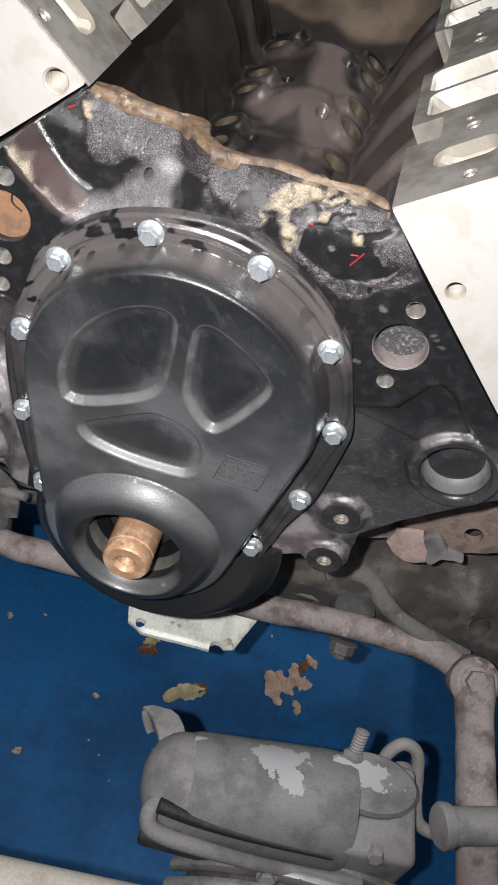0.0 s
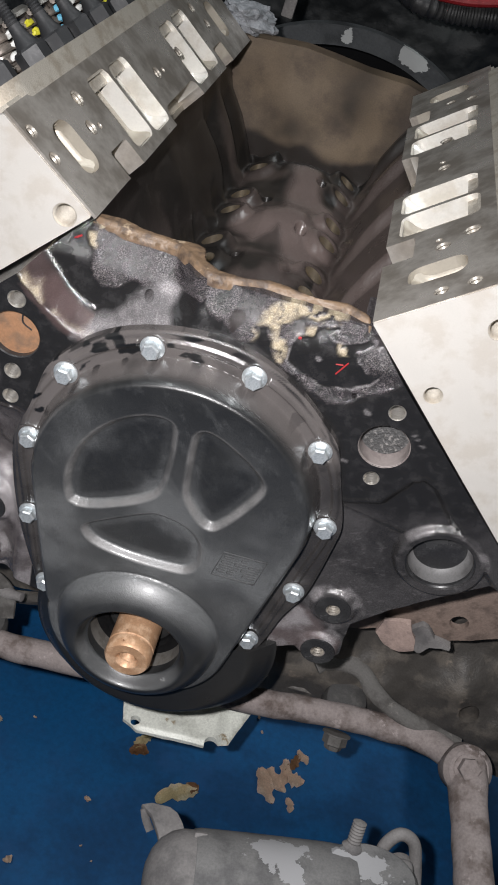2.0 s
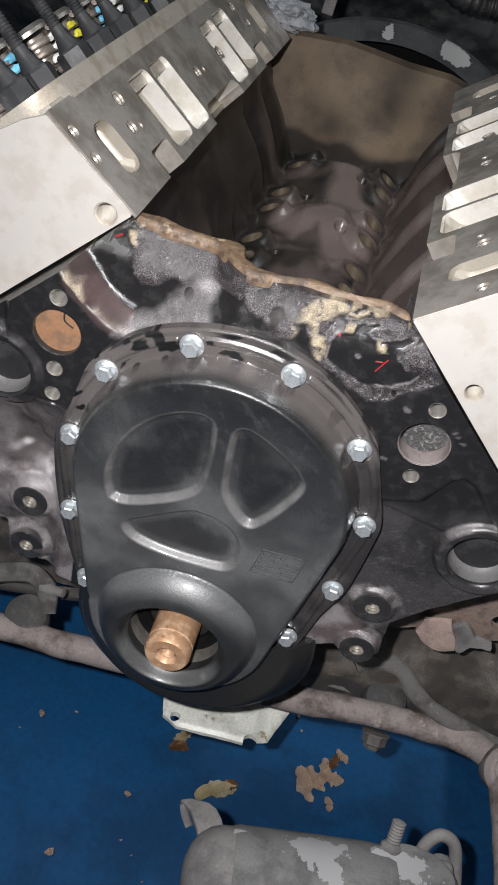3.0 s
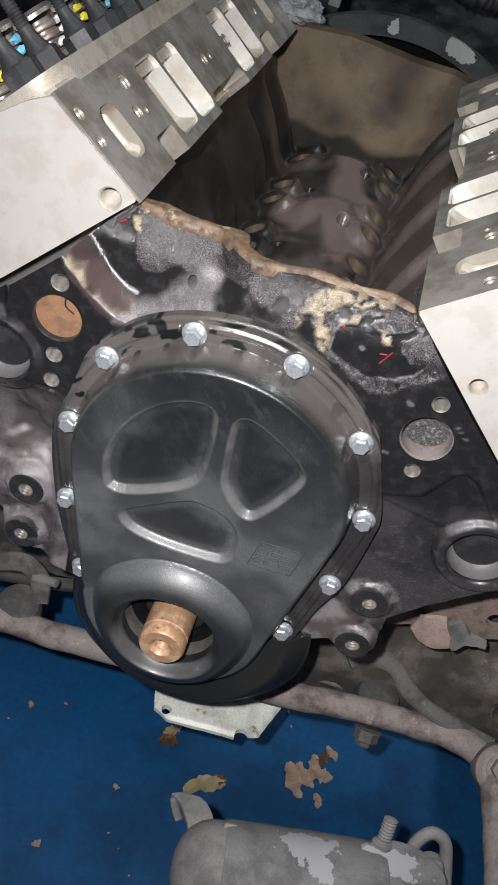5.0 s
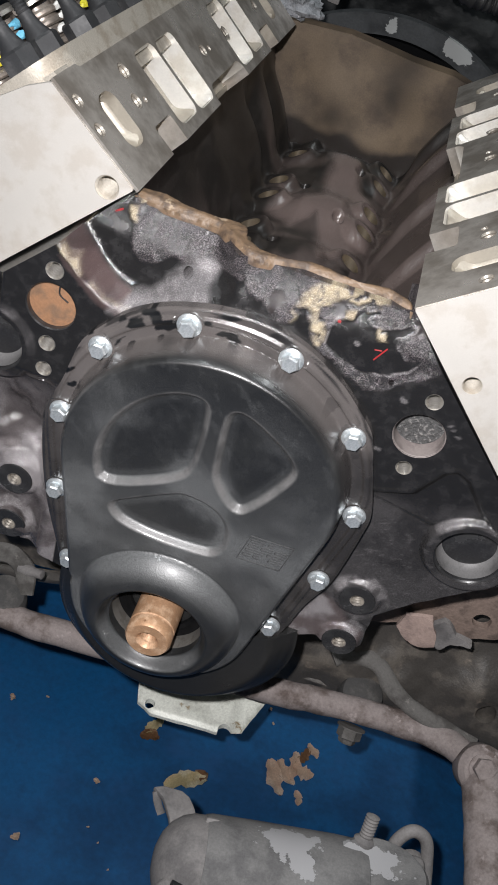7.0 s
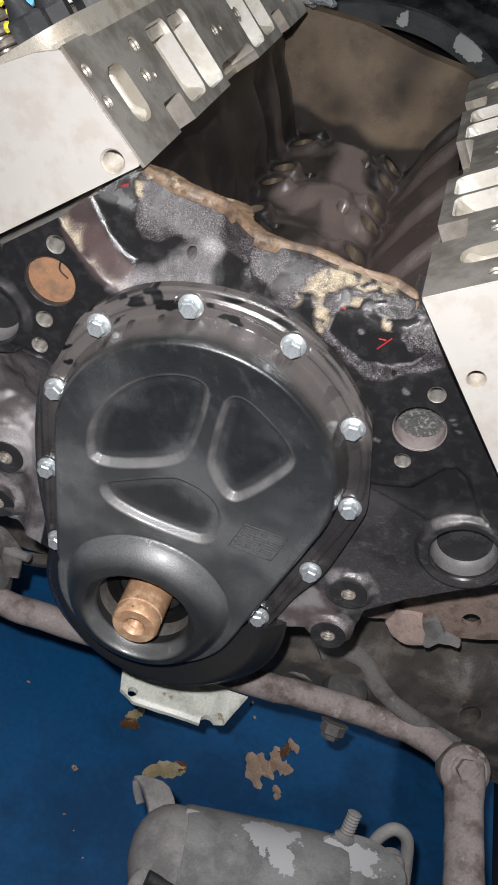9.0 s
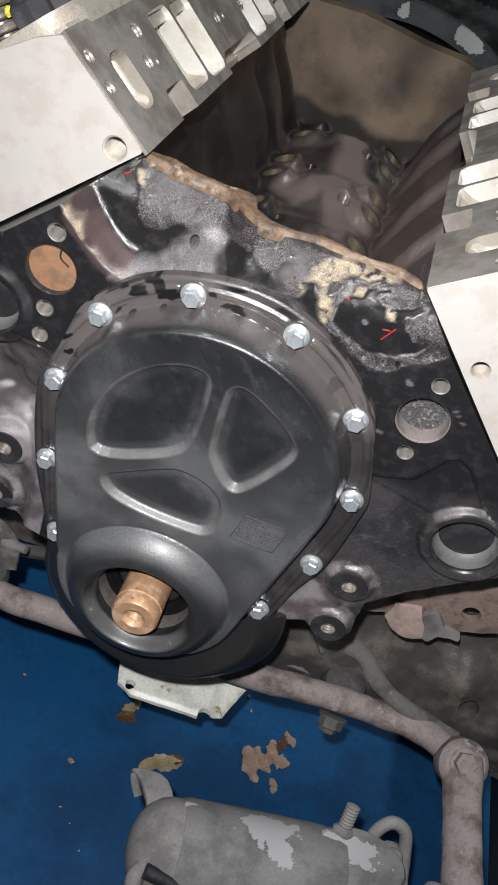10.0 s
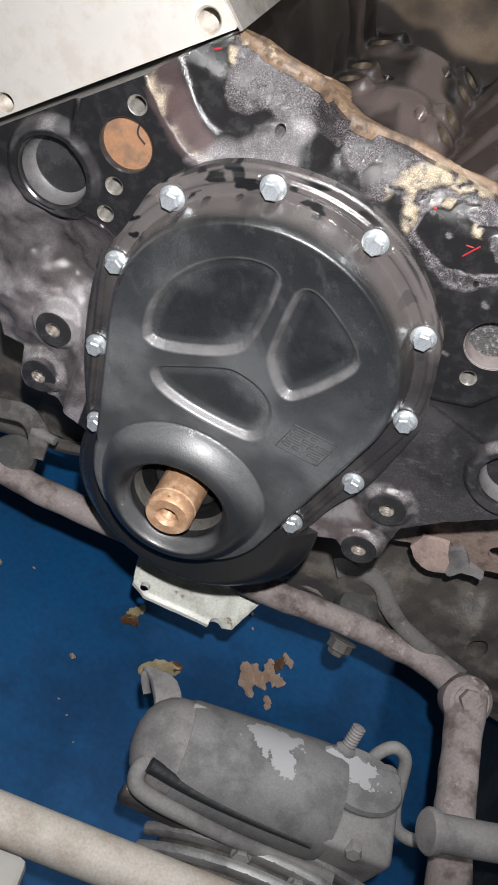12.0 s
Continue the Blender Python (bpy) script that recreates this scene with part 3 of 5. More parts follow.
def grit(u, v):
    """Where grey scale, golden sealer, bare brown metal and pale powder with painted sheen lie, 0..1."""
    wu, wv = u + 0.0055 * (fbm(u, v, 0.008, 3, 2) - 0.5), v + 0.0055 * (fbm(u, v, 0.008, 3, 8) - 0.5)
    inside = lambda pts, soft=0.0006: ramp(soft, -soft, polygon(wu, wv, pts))
    scale = inside(SCALE_LEFT) * (0.45 + 0.55 * ramp(0.40, 0.56, fbm(u, v, 0.004, 3, 6)))
    right = inside(SCALE_RIGHT) * (1 - inside(FLAKED)) * (0.35 + 0.65 * ramp(0.42, 0.56, fbm(u, v, 0.004, 3, 7)))
    for pts in MAROON:
        right = right * (1 - inside(pts))
    rim = ramp(0.0012, 0.0005, np.abs(polygon(wu, wv, FLAKED))) * 0.5
    # The pocket wall's sheen is put into the colour as a pale patch.
    powder_sheen = inside(POCKET_SHEEN, 0.004) * (0.45 + 0.50 * ramp(0.30, 0.62, fbm(u, v, 0.010, 4, 61)))
    powder_sheen = np.maximum(powder_sheen, 0.5 * ramp(0.0007, 0.0002, np.abs(polygon(wu, wv, FLAKED))) * ramp(0.40, 0.55, fbm(u, v, 0.008, 2, 67)))
    tan = 0.85 * ramp(0.0030, 0.0014, np.abs(polygon(wu, wv, LEFT_POCKET) + 0.0014)) * (u < -0.068) * (v < 0.250) * ramp(0.22, 0.40, fbm(u, v, 0.012, 3, 93))
    gold = inside(CAKE, 0.002) * (0.55 + 0.45 * ramp(0.4, 0.6, fbm(u, v, 0.0022, 2, 48))) * ramp(0.34, 0.50, fbm(u, v, 0.005, 3, 44))
    for pts in CRUMBS:
        gold = np.maximum(gold, inside(pts, 0.001) * 0.85 * ramp(0.42, 0.54, fbm(u, v, 0.005, 3, 45)))
    gold = np.maximum(gold, tan)
    low = ramp(0.004, -0.004, polygon(wu, wv, [(0.080, -0.012), (0.092, 0.020), (0.104, 0.042), (0.114, 0.040), (0.124, 0.026), (0.140, 0.016), (0.136, 0.0), (0.115, -0.004)])) * 0.8
    wall = ramp(0.0, -0.003, polygon(wu, wv, LEFT_POCKET)) * ramp(-0.0120, -0.0095, polygon(u, v, LEFT_POCKET)) * (u < -0.070) * (0.55 + 0.40 * ramp(0.35, 0.6, fbm(u, v, 0.02, 3, 97)))
    edge = ramp(0.0035, 0.001, np.abs(polygon(wu, wv, LEFT_POCKET) - 0.001)) * (u < -0.055) * (v > 0.2) * 0.8 * ramp(0.4, 0.55, fbm(u, v, 0.012, 2, 33))
    cast = 0.65 * (u < -0.086) * ramp(0.150, 0.118, v + 0.02 * (fbm(u, v, 0.03, 3, 70) - 0.5)) * (0.35 + 0.65 * ramp(0.30, 0.60, fbm(u, v, 0.035, 3, 71)))
    red = 0.18 * sum(inside(pts, 0.001) for pts in MAROON)
    brown = np.maximum(np.maximum(np.maximum(low, edge), np.maximum(wall, cast)), red)
    # Lit halos round the bosses and above the plugs, painted pale.
    flank = 0.0
    for x, z in BOSSES:
        r = np.hypot(u - x, v - z) + 0.004 * (fbm(u, v, 0.008, 3, 35) - 0.5)
        flank = np.maximum(flank, ramp(0.024, 0.019, r) * ramp(0.0125, 0.0145, r))
    for x, z in PLUGS:
        r = np.hypot(u - x, v - z)
        flank = np.maximum(flank, 0.7 * ramp(0.033, 0.029, r) * ramp(0.0245, 0.026, r) * ramp(-0.004, 0.012, v - z))
    dusty = 0.13 * (u > 0.09) * ramp(0.150, 0.135, v - 0.5 * np.maximum(u - 0.14, 0)) * (0.3 + 0.7 * ramp(0.35, 0.65, fbm(u, v, 0.03, 4, 57))) + 0.09 * (u > 0.09) * ramp(0.15, 0.13, v) * ramp(0.68, 0.76, fbm(u * 0.5 + v, v * 2 - u, 0.004, 3, 59))
    # The left casting's gloss also goes in as pale colour.
    grey = np.maximum(np.maximum(0.75 * flank, 1.15 * low) * (0.20 + 0.80 * ramp(0.36, 0.70, fbm(u, v, 0.010, 4, 83))), 1.25 * cast * (0.45 + 0.55 * ramp(0.36, 0.64, fbm(u, v, 0.014, 4, 85))))
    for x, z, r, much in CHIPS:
        powder_sheen = np.maximum(powder_sheen, much * ramp(r + 0.0006, r - 0.0006, np.hypot(wu - x, (wv - z) * 1.4)))
    powder_sheen = np.maximum(np.maximum(powder_sheen, grey), dusty)
    return np.clip(np.maximum(np.maximum(scale, right), rim * inside(SCALE_RIGHT)), 0, 1), np.clip(gold, 0, 1), np.clip(brown, 0, 1), np.clip(powder_sheen, 0, 1)


def face_height(u, v):
    back_off = np.interp(u, [-0.10, -0.030, -0.021, -0.011, 0.085], [0.0310, 0.0300, 0.0220, 0.0085, 0.0055])
    foot = np.interp(u, [-0.12, -0.02, 0.03, 0.07], [0.214, 0.232, 0.238, 0.242])
    inner = ramp(0.135, 0.105, np.abs(u) + 0 * v) * (v > 0.2)
    rise = (v - foot) / (0.269 - foot)
    w = -back_off * ramp(0.0, 1.0, rise) * inner
    wide = np.interp(u, [-0.085, -0.062, -0.035], [0.0115, 0.0145, 0.0165])
    k = np.clip(-polygon(u, v, LEFT_POCKET) / wide, 0, 2)
    cut = k - np.logaddexp(0, (k - 1.0) * 15) / 15
    pocket = -(0.0155 + 0.0075 * np.clip((v - 0.222) / 0.045, 0, 1) + 0.0085 * ramp(0.246, 0.268, v)) * cut
    side = ramp(-0.006, -0.018, u)
    w = w * (1 - side) + pocket * side
    w = w - 0.0018 * ramp(0.002, -0.006, polygon(u, v, RIGHT_CRUST))
    low = np.maximum(ramp(0.148, 0.136, v), ramp(0.142, 0.150, np.abs(u) + 0 * v)) * ramp(0.095, 0.112, np.abs(u) + 0 * v)
    step_down = [(0.090, 0.120), (0.104, 0.147), (0.126, 0.155), (0.138, 0.177), (0.145, 0.181), (0.154, 0.177), (0.172, 0.156), (0.245, 0.085), (0.245, -0.06), (0.07, -0.06)]
    w = w - np.where(u < 0, 0.009 * low, 0.0075 * ramp(0.0030, -0.0045, polygon(u, v, step_down)))
    w = w + 0.0022 * ramp(0.003, -0.003, polygon(u, v, [(0.106, 0.140), (0.104, 0.149), (0.126, 0.157), (0.138, 0.179), (0.145, 0.183), (0.154, 0.179), (0.170, 0.160), (0.178, 0.146), (0.150, 0.132)]))
    for x, z in PLUGS:
        w = np.maximum(w, -0.001 - 0.010 * ramp(0.0265, 0.034, np.hypot(u - x, v - z)) + 0 * w) * (np.hypot(u - x, v - z) < 0.034) + w * (np.hypot(u - x, v - z) >= 0.034)
    for x, z in BOSSES:
        r = np.hypot(u - x, v - z)
        w = np.where(r < 0.024, np.maximum(w, -0.004 - 0.010 * ramp(0.0125, 0.024, r)), w)
    for k, (x, z) in enumerate([(-0.128, 0.10), (-0.112, 0.085), (-0.145, 0.118)]):
        w = w - 0.010 * np.exp(-((u - x) ** 2 + (v - z) ** 2) / 0.016 ** 2) + 0.006 * (fbm(u, v, 0.02, 3, 40 + k) - 0.5) * (u < -0.1) * (v < 0.14)
    g, gold, brown, powder_sheen = grit(u, v)
    return w + g * (0.0002 + 0.0002 * fbm(u, v, 0.0026, 2, 14)) + gold * (0.0004 + 0.0010 * fbm(u, v, 0.003, 2, 15)) + 0.0010 * (fbm(u, v, 0.03, 3, 1) - 0.5)


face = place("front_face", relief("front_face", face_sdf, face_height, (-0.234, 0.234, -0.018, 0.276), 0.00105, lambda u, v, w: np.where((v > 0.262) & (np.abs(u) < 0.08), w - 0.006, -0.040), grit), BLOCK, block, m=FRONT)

# walls of the block behind the front face
bank = [(0.222, 0.129), (0.108, 0.243), (0.112, 0.200), (0.070, 0.130), (0.090, 0.040), (0.135, 0.030), (0.150, 0.066)]
for side in (1, -1):
    bm = prism([(side * x, z) for x, z in bank], -0.53, m=FRONT @ pose(0, 0, -0.044))
    part("cylinder_bank", bm, VALLEY_WALL, block)
bm = prism([(0.09, 0.04), (0.06, 0.125), (-0.06, 0.125), (-0.09, 0.04), (-0.09, -0.01), (0.09, -0.01)], -0.50, m=FRONT @ pose(0, 0, -0.044))
part("crankcase", bm, VALLEY_WALL, block)


RAIL_FRONT = [(-0.084, 0.0325), (-0.068, 0.0308), (-0.032, 0.0295), (-0.019, 0.0140), (-0.011, 0.0072), (-0.005, 0.0062), (0.006, 0.0095), (0.021, 0.0150), (0.037, 0.0138), (0.056, 0.0138), (0.069, 0.0155), (0.084, 0.0075)]
RAIL_BACK = [(-0.084, 0.0430), (-0.069, 0.0440), (-0.052, 0.0395), (-0.034, 0.0390), (-0.023, 0.0420), (-0.0175, 0.0380), (-0.0145, 0.0250), (-0.006, 0.0175), (0.011, 0.0175), (0.023, 0.0235), (0.036, 0.0225), (0.050, 0.0190), (0.068, 0.0235), (0.078, 0.0200), (0.084, 0.0150)]


def rail_sdf(u, v):
    front = np.interp(u, *zip(*RAIL_FRONT)) - 0.0016 + 0.0015 * (fbm(u, v, 0.012, 2, 19) - 0.5)
    back = np.interp(u, *zip(*RAIL_BACK)) - 0.0022 + 0.0012 * (fbm(u, v, 0.010, 2, 9) - 0.5)
    return np.maximum(np.maximum(np.abs(u) - 0.0835, front - v), v - back)


rail = relief("front_rail", rail_sdf, lambda u, v: 0.2695 - 0.0030 * ramp(-0.0035, 0.0, rail_sdf(u, v)) ** 2 + 0.0018 * (fbm(u, v, 0.008, 3, 3) - 0.5), (-0.09, 0.09, 0.0, 0.055), 0.0010, 0.2625, angle=60)
place("front_rail", rail, RUST, block, "bare brown top of the front wall")

# core plugs, bosses and what shows in the holes
for x, z in PLUGS:
    bm = turned([(0, -0.014), (0.0165, -0.0135), (0.0192, -0.0115), (0.0206, -0.008), (0.0212, 0.0000), (0.0226, 0.0012), (0.0240, 0.0004), (0.0240, -0.004)], 48)
    dish = part("core_plug", bm, PLUG, block, "dished core plug, painted black", m=Matrix.Translation((x, 0.004, z)) @ FRONT)
    part("dish_wall", turned([(0.0175, -0.0122), (0.0190, -0.0110), (0.0204, -0.0078), (0.0209, -0.0020)], 48), PLUG_WALL, dish, "grey wall of the dish")
for (x, z, r), mat, text in zip(PORTS, (GRIT, ORANGE), ("gritty scale inside the water passage", "orange rusted sheet behind the water passage")):
    bm = turned([(0, 0.0), (r * 0.5, 0.0006), (r * 1.02, 0.0)], 40)
    part("passage_floor", bm, mat, block, text, m=Matrix.Translation((x, 0.013 if mat is GRIT else 0.004, z)) @ FRONT)
    part("passage_wall", turned([(r * 1.03, 0.0004), (r * 0.985, -0.0004), (r * 0.985, -0.030)], 40), WALL_PALE if mat is GRIT else PLUG, block, m=Matrix.Translation((x, 0, z)) @ FRONT)
x, z, r = PORTS[1]
part("crack", tube([(x + 0.003, 0.0025, z + 0.014), (x + 0.0035, 0.0025, z + 0.008), (x + 0.009, 0.0025, z + 0.0045)], 0.0005, 6, 4, 0.5), PLUG, block, "dark crack across the rust")


def threaded(r, depth):
    """The wall of a tapped hole."""
    prof = []
    for k in range(9):
        prof += [(r, -k * depth / 9), (r * 0.86, -(k + 0.5) * depth / 9)]
    return turned([(r * 1.10, 0.0002)] + prof + [(0, -depth)], 20)


for x, z, r in HOLES:
    if r > 0.003:
        low = (0.0036 if x > 0 else 0.0016) if (x, z) in BOSSES else 0.0
        part("tapped_hole", threaded(r * 0.92, 0.022), THREAD if low else STEEL, block, "bright tapped bolt hole", m=Matrix.Translation((x, low, z)) @ FRONT)
for x, z in BOSSES:
    bm = turned([(0.0054, 0.0), (0.0122, 0.0), (0.0126, -0.001)], 32)
    part("boss_pad", bm, PLUG, block, "flat machined boss pad", m=Matrix.Translation((x, 0.0032 if x > 0 else 0.0012, z)) @ FRONT)


# the lifter valley
BORES = [(-0.037, 0.521), (-0.037, 0.475), (-0.041, 0.397), (-0.043, 0.356), (-0.045, 0.284), (-0.044, 0.245), (-0.046, 0.172),
         (0.056, 0.504), (0.054, 0.460), (0.053, 0.382), (0.052, 0.339), (0.048, 0.270), (0.047, 0.234), (0.045, 0.165)]
DRAINS = [(0.025, 0.340, 0.0060), (0.030, 0.461, 0.0055), (-0.016, 0.405, 0.0050), (-0.020, 0.262, 0.0045)]


PALE_LOBES = [(-0.002, 0.480), (0.018, 0.500), (0.035, 0.430), (0.057, 0.405), (0.065, 0.341), (0.050, 0.304), (0.036, 0.270), (0.022, 0.240), (0.016, 0.297), (0.005, 0.330), (-0.013, 0.304), (-0.032, 0.330), (-0.038, 0.383), (-0.003, 0.367), (0.002, 0.418)]


def valley_height(u, v):
    mid = 0.008 * v / 0.4
    a = np.abs(u - mid)
    wall = np.interp(a, [0, 0.018, 0.034, 0.056, 0.066, 0.080, 0.097, 0.103, 0.106], [0.162, 0.160, 0.153, 0.146, 0.160, 0.190, 0.218, 0.238, 0.258])
    on_wall = ramp(0.056, 0.072, a) * ramp(0.106, 0.095, a)
    ribs = sum(0.020 * ramp(0.017, 0.004, np.abs(v - y - 0.35 * (a - 0.07))) for y in (0.195, 0.305, 0.425, 0.500))
    folds = 0.024 * (np.abs(2 * vnoise(u * 0.5, v, 0.055, 21) - 1) - 0.4) * (u < 0)
    w = wall + 0.006 * (np.cos((v - 0.355) * 55) * ramp(0.045, 0.01, a)) + on_wall * (ribs * (u > 0) + folds)
    for x, y in BORES:
        sg = np.sign(x)
        r = np.hypot((u - x) / 0.80, v - y)
        top = 0.1560 - 0.58 * sg * (u - x)
        w = w + (top - w) * ramp(0.0300, 0.0135, r)
        w = w - 0.0014 * ramp(0.0130, 0.0108, r)
    for x, y, r in DRAINS:
        w = w - 0.012 * ramp(r, r * 0.55, np.hypot(u - x, (v - y) / 1.5))
    return w + 0.006 * (fbm(u, v, 0.040, 2, 5) - 0.5) * ramp(0.062, 0.05, a)


def valley_sdf(u, v):
    d = rbox(u, v, 0, 0.290, 0.106, 0.242, 0.002)
    for x, y in BORES:
        d = np.maximum(d, 0.0105 - np.hypot((u - x) / 0.80, v - y))
    return d


def valley_film_shading(u, v):
    """Brown varnish on the floor, in patches, with painted sheen and shade."""
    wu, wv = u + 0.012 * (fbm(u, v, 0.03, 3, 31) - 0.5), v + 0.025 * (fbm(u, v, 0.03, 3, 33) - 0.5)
    patch = 1.0 * ramp(0.009, -0.007, polygon(wu, wv, PALE_LOBES))
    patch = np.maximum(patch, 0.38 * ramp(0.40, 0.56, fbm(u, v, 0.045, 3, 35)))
    # Right wall's sheen and the shade at the rear go into the colour.
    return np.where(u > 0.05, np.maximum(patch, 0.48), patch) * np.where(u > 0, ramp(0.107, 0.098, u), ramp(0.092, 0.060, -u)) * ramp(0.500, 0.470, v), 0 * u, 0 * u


valley = relief("valley_floor", valley_sdf, valley_height, (-0.110, 0.110, 0.015, 0.536), 0.0015, lambda u, v, w: np.where((np.abs(u) < 0.09) & (v > 0.1) & (v < 0.535), w - 0.018, 0.10), valley_film_shading, angle=60)
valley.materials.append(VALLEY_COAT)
valley.materials.append(BORE)
for p in valley.polygons:
    if abs(p.normal.z) < 0.3 and min(math.hypot((p.center.x - x) / 0.80, p.center.y - y) for x, y in BORES) < 0.0116:
        p.material_index = 1
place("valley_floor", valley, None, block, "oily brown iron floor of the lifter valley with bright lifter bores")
for x, y in BORES:
    part("lifter_bore", turned([(0.0108, 0.0), (0, -0.001)], 20), VALLEY_WALL, block, "dark bottom of a lifter bore", m=pose(x, y, 0.1330) @ Matrix.Diagonal((0.80, 1, 1, 1)))
# Wavy dark foot is painted shade; darker blotches and an upright band above.
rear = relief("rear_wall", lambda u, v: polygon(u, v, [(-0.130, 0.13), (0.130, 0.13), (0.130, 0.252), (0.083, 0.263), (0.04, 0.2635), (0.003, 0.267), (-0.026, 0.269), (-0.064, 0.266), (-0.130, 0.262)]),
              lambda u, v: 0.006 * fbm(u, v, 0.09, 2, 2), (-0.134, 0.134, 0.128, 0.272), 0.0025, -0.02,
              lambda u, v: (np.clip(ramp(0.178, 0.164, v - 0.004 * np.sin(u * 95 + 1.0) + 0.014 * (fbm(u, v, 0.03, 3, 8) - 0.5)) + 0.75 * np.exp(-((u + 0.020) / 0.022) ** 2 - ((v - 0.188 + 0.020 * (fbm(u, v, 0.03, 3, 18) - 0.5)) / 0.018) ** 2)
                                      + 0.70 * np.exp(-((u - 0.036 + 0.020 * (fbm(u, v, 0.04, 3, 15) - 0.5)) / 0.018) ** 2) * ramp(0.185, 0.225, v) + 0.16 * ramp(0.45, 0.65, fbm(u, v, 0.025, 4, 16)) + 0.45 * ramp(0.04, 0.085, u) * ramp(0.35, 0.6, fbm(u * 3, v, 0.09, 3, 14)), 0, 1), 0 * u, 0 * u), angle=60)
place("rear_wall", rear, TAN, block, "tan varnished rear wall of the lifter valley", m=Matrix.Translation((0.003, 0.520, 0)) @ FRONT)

# ---------- timing cover ----------
cover = thing("timing_cover", "satin black stamped steel timing cover with three recessed panels", "timing cover")
PANELS = [[(-0.056, 0.105), (-0.062, 0.120), (-0.0615, 0.139), (-0.054, 0.160), (-0.041, 0.177), (-0.024, 0.188), (-0.009, 0.190), (-0.005, 0.182), (-0.005, 0.143), (-0.012, 0.128)],
          [(0.008, 0.183), (0.011, 0.189), (0.019, 0.188), (0.032, 0.181), (0.043, 0.174), (0.052, 0.165), (0.052, 0.156), (0.034, 0.123), (0.026, 0.120), (0.012, 0.137), (0.010, 0.147)],
          [(-0.047, 0.091), (-0.040, 0.096), (-0.010, 0.115), (-0.002, 0.117), (0.014, 0.114), (0.0255, 0.104), (0.0275, 0.088), (0.0240, 0.080), (0.017, 0.0765), (-0.014, 0.0755), (-0.037, 0.079), (-0.0455, 0.085)]]
BOLTS = [(-0.0775, 0.1875), (-0.030, 0.2215), (0.030, 0.222), (0.079, 0.1855), (0.098, 0.130), (0.094, 0.068), (0.076, 0.010), (-0.073, 0.007), (-0.090, 0.068), (-0.095, 0.132)]


FLANGE = [(-0.106, 0.109), (-0.107, 0.127), (-0.103, 0.140), (-0.097, 0.155), (-0.092, 0.182), (-0.086, 0.193), (-0.068, 0.214), (-0.047, 0.227), (-0.022, 0.235), (0.001, 0.2385), (0.024, 0.236), (0.046, 0.227), (0.063, 0.216), (0.079, 0.201), (0.089, 0.191),
          (0.096, 0.170), (0.104, 0.146), (0.109, 0.130), (0.108, 0.116), (0.106, 0.090), (0.103, 0.064), (0.098, 0.052), (0.092, 0.036), (0.086, 0.002), (0.074, -0.026), (0.052, -0.048), (0.0, -0.056), (-0.046, -0.044), (-0.068, -0.016),
          (-0.080, 0.003), (-0.087, 0.022), (-0.0965, 0.052), (-0.1025, 0.081)]


FLANGE_LINE = rounded(FLANGE)
PANEL_LINES = [rounded(pts) for pts in PANELS]


def flange_sdf(u, v):
    return np.maximum(polygon(u, v, FLANGE_LINE), -0.042 - v)


def cover_sdf(u, v):
    return np.maximum(np.minimum(flange_sdf(u, v), circle(u, v, 0, CRANK_Z, 0.050)), -circle(u, v, 0, CRANK_Z, 0.0325))


def cover_height(u, v):
    """Flange, bulge, three sunken panels and the dome round the crankshaft."""
    d = egg(u, v, 0.006, 0.066, 0.128, 0.0885)
    w = 0.0030 + 0.0190 * (1 - (1 - np.clip((0.003 - d) / 0.0072, 0, 1)) ** 2.1)
    w = w + 0.0022 * ramp(0.004, -0.002, d) + 0.0012 * ramp(0.0, -0.026, d)
    w = w + 0.0016 * ramp(0.0030, 0.0012, np.abs(d - 0.0125)) - 0.0010 * ramp(0.0025, 0.0, -flange_sdf(u, v))
    for pts in PANEL_LINES:
        w = w - 0.0050 * ramp(0.0034, -0.0018, polygon(u, v, pts))
    r = np.hypot(u, v - CRANK_Z)
    wide = 0.0180 + 0.0040 * ramp(-0.01, 0.04, v)
    dome = 0.0205 + 0.0205 * np.sqrt(np.clip(1 - np.clip((r - 0.0375) / wide, 0, 1) ** 2, 0, 1)) - 0.010 * ramp(0.0395, 0.0325, r) - 0.03 * ramp(0.0, 0.008, r - 0.0365 - wide)
    k = np.clip(0.5 + 0.5 * (dome - w) / 0.014, 0, 1)
    w = np.where(r < 0.085, w * (1 - k) + dome * k + 0.008 * k * (1 - k), w)
    for x, z in BOLTS:
        b = np.hypot(u - x, v - z)
        w = np.where(b < 0.0105, np.minimum(w, 0.0034 + 0.030 * ramp(0.0086, 0.0105, b)), w)
    return w


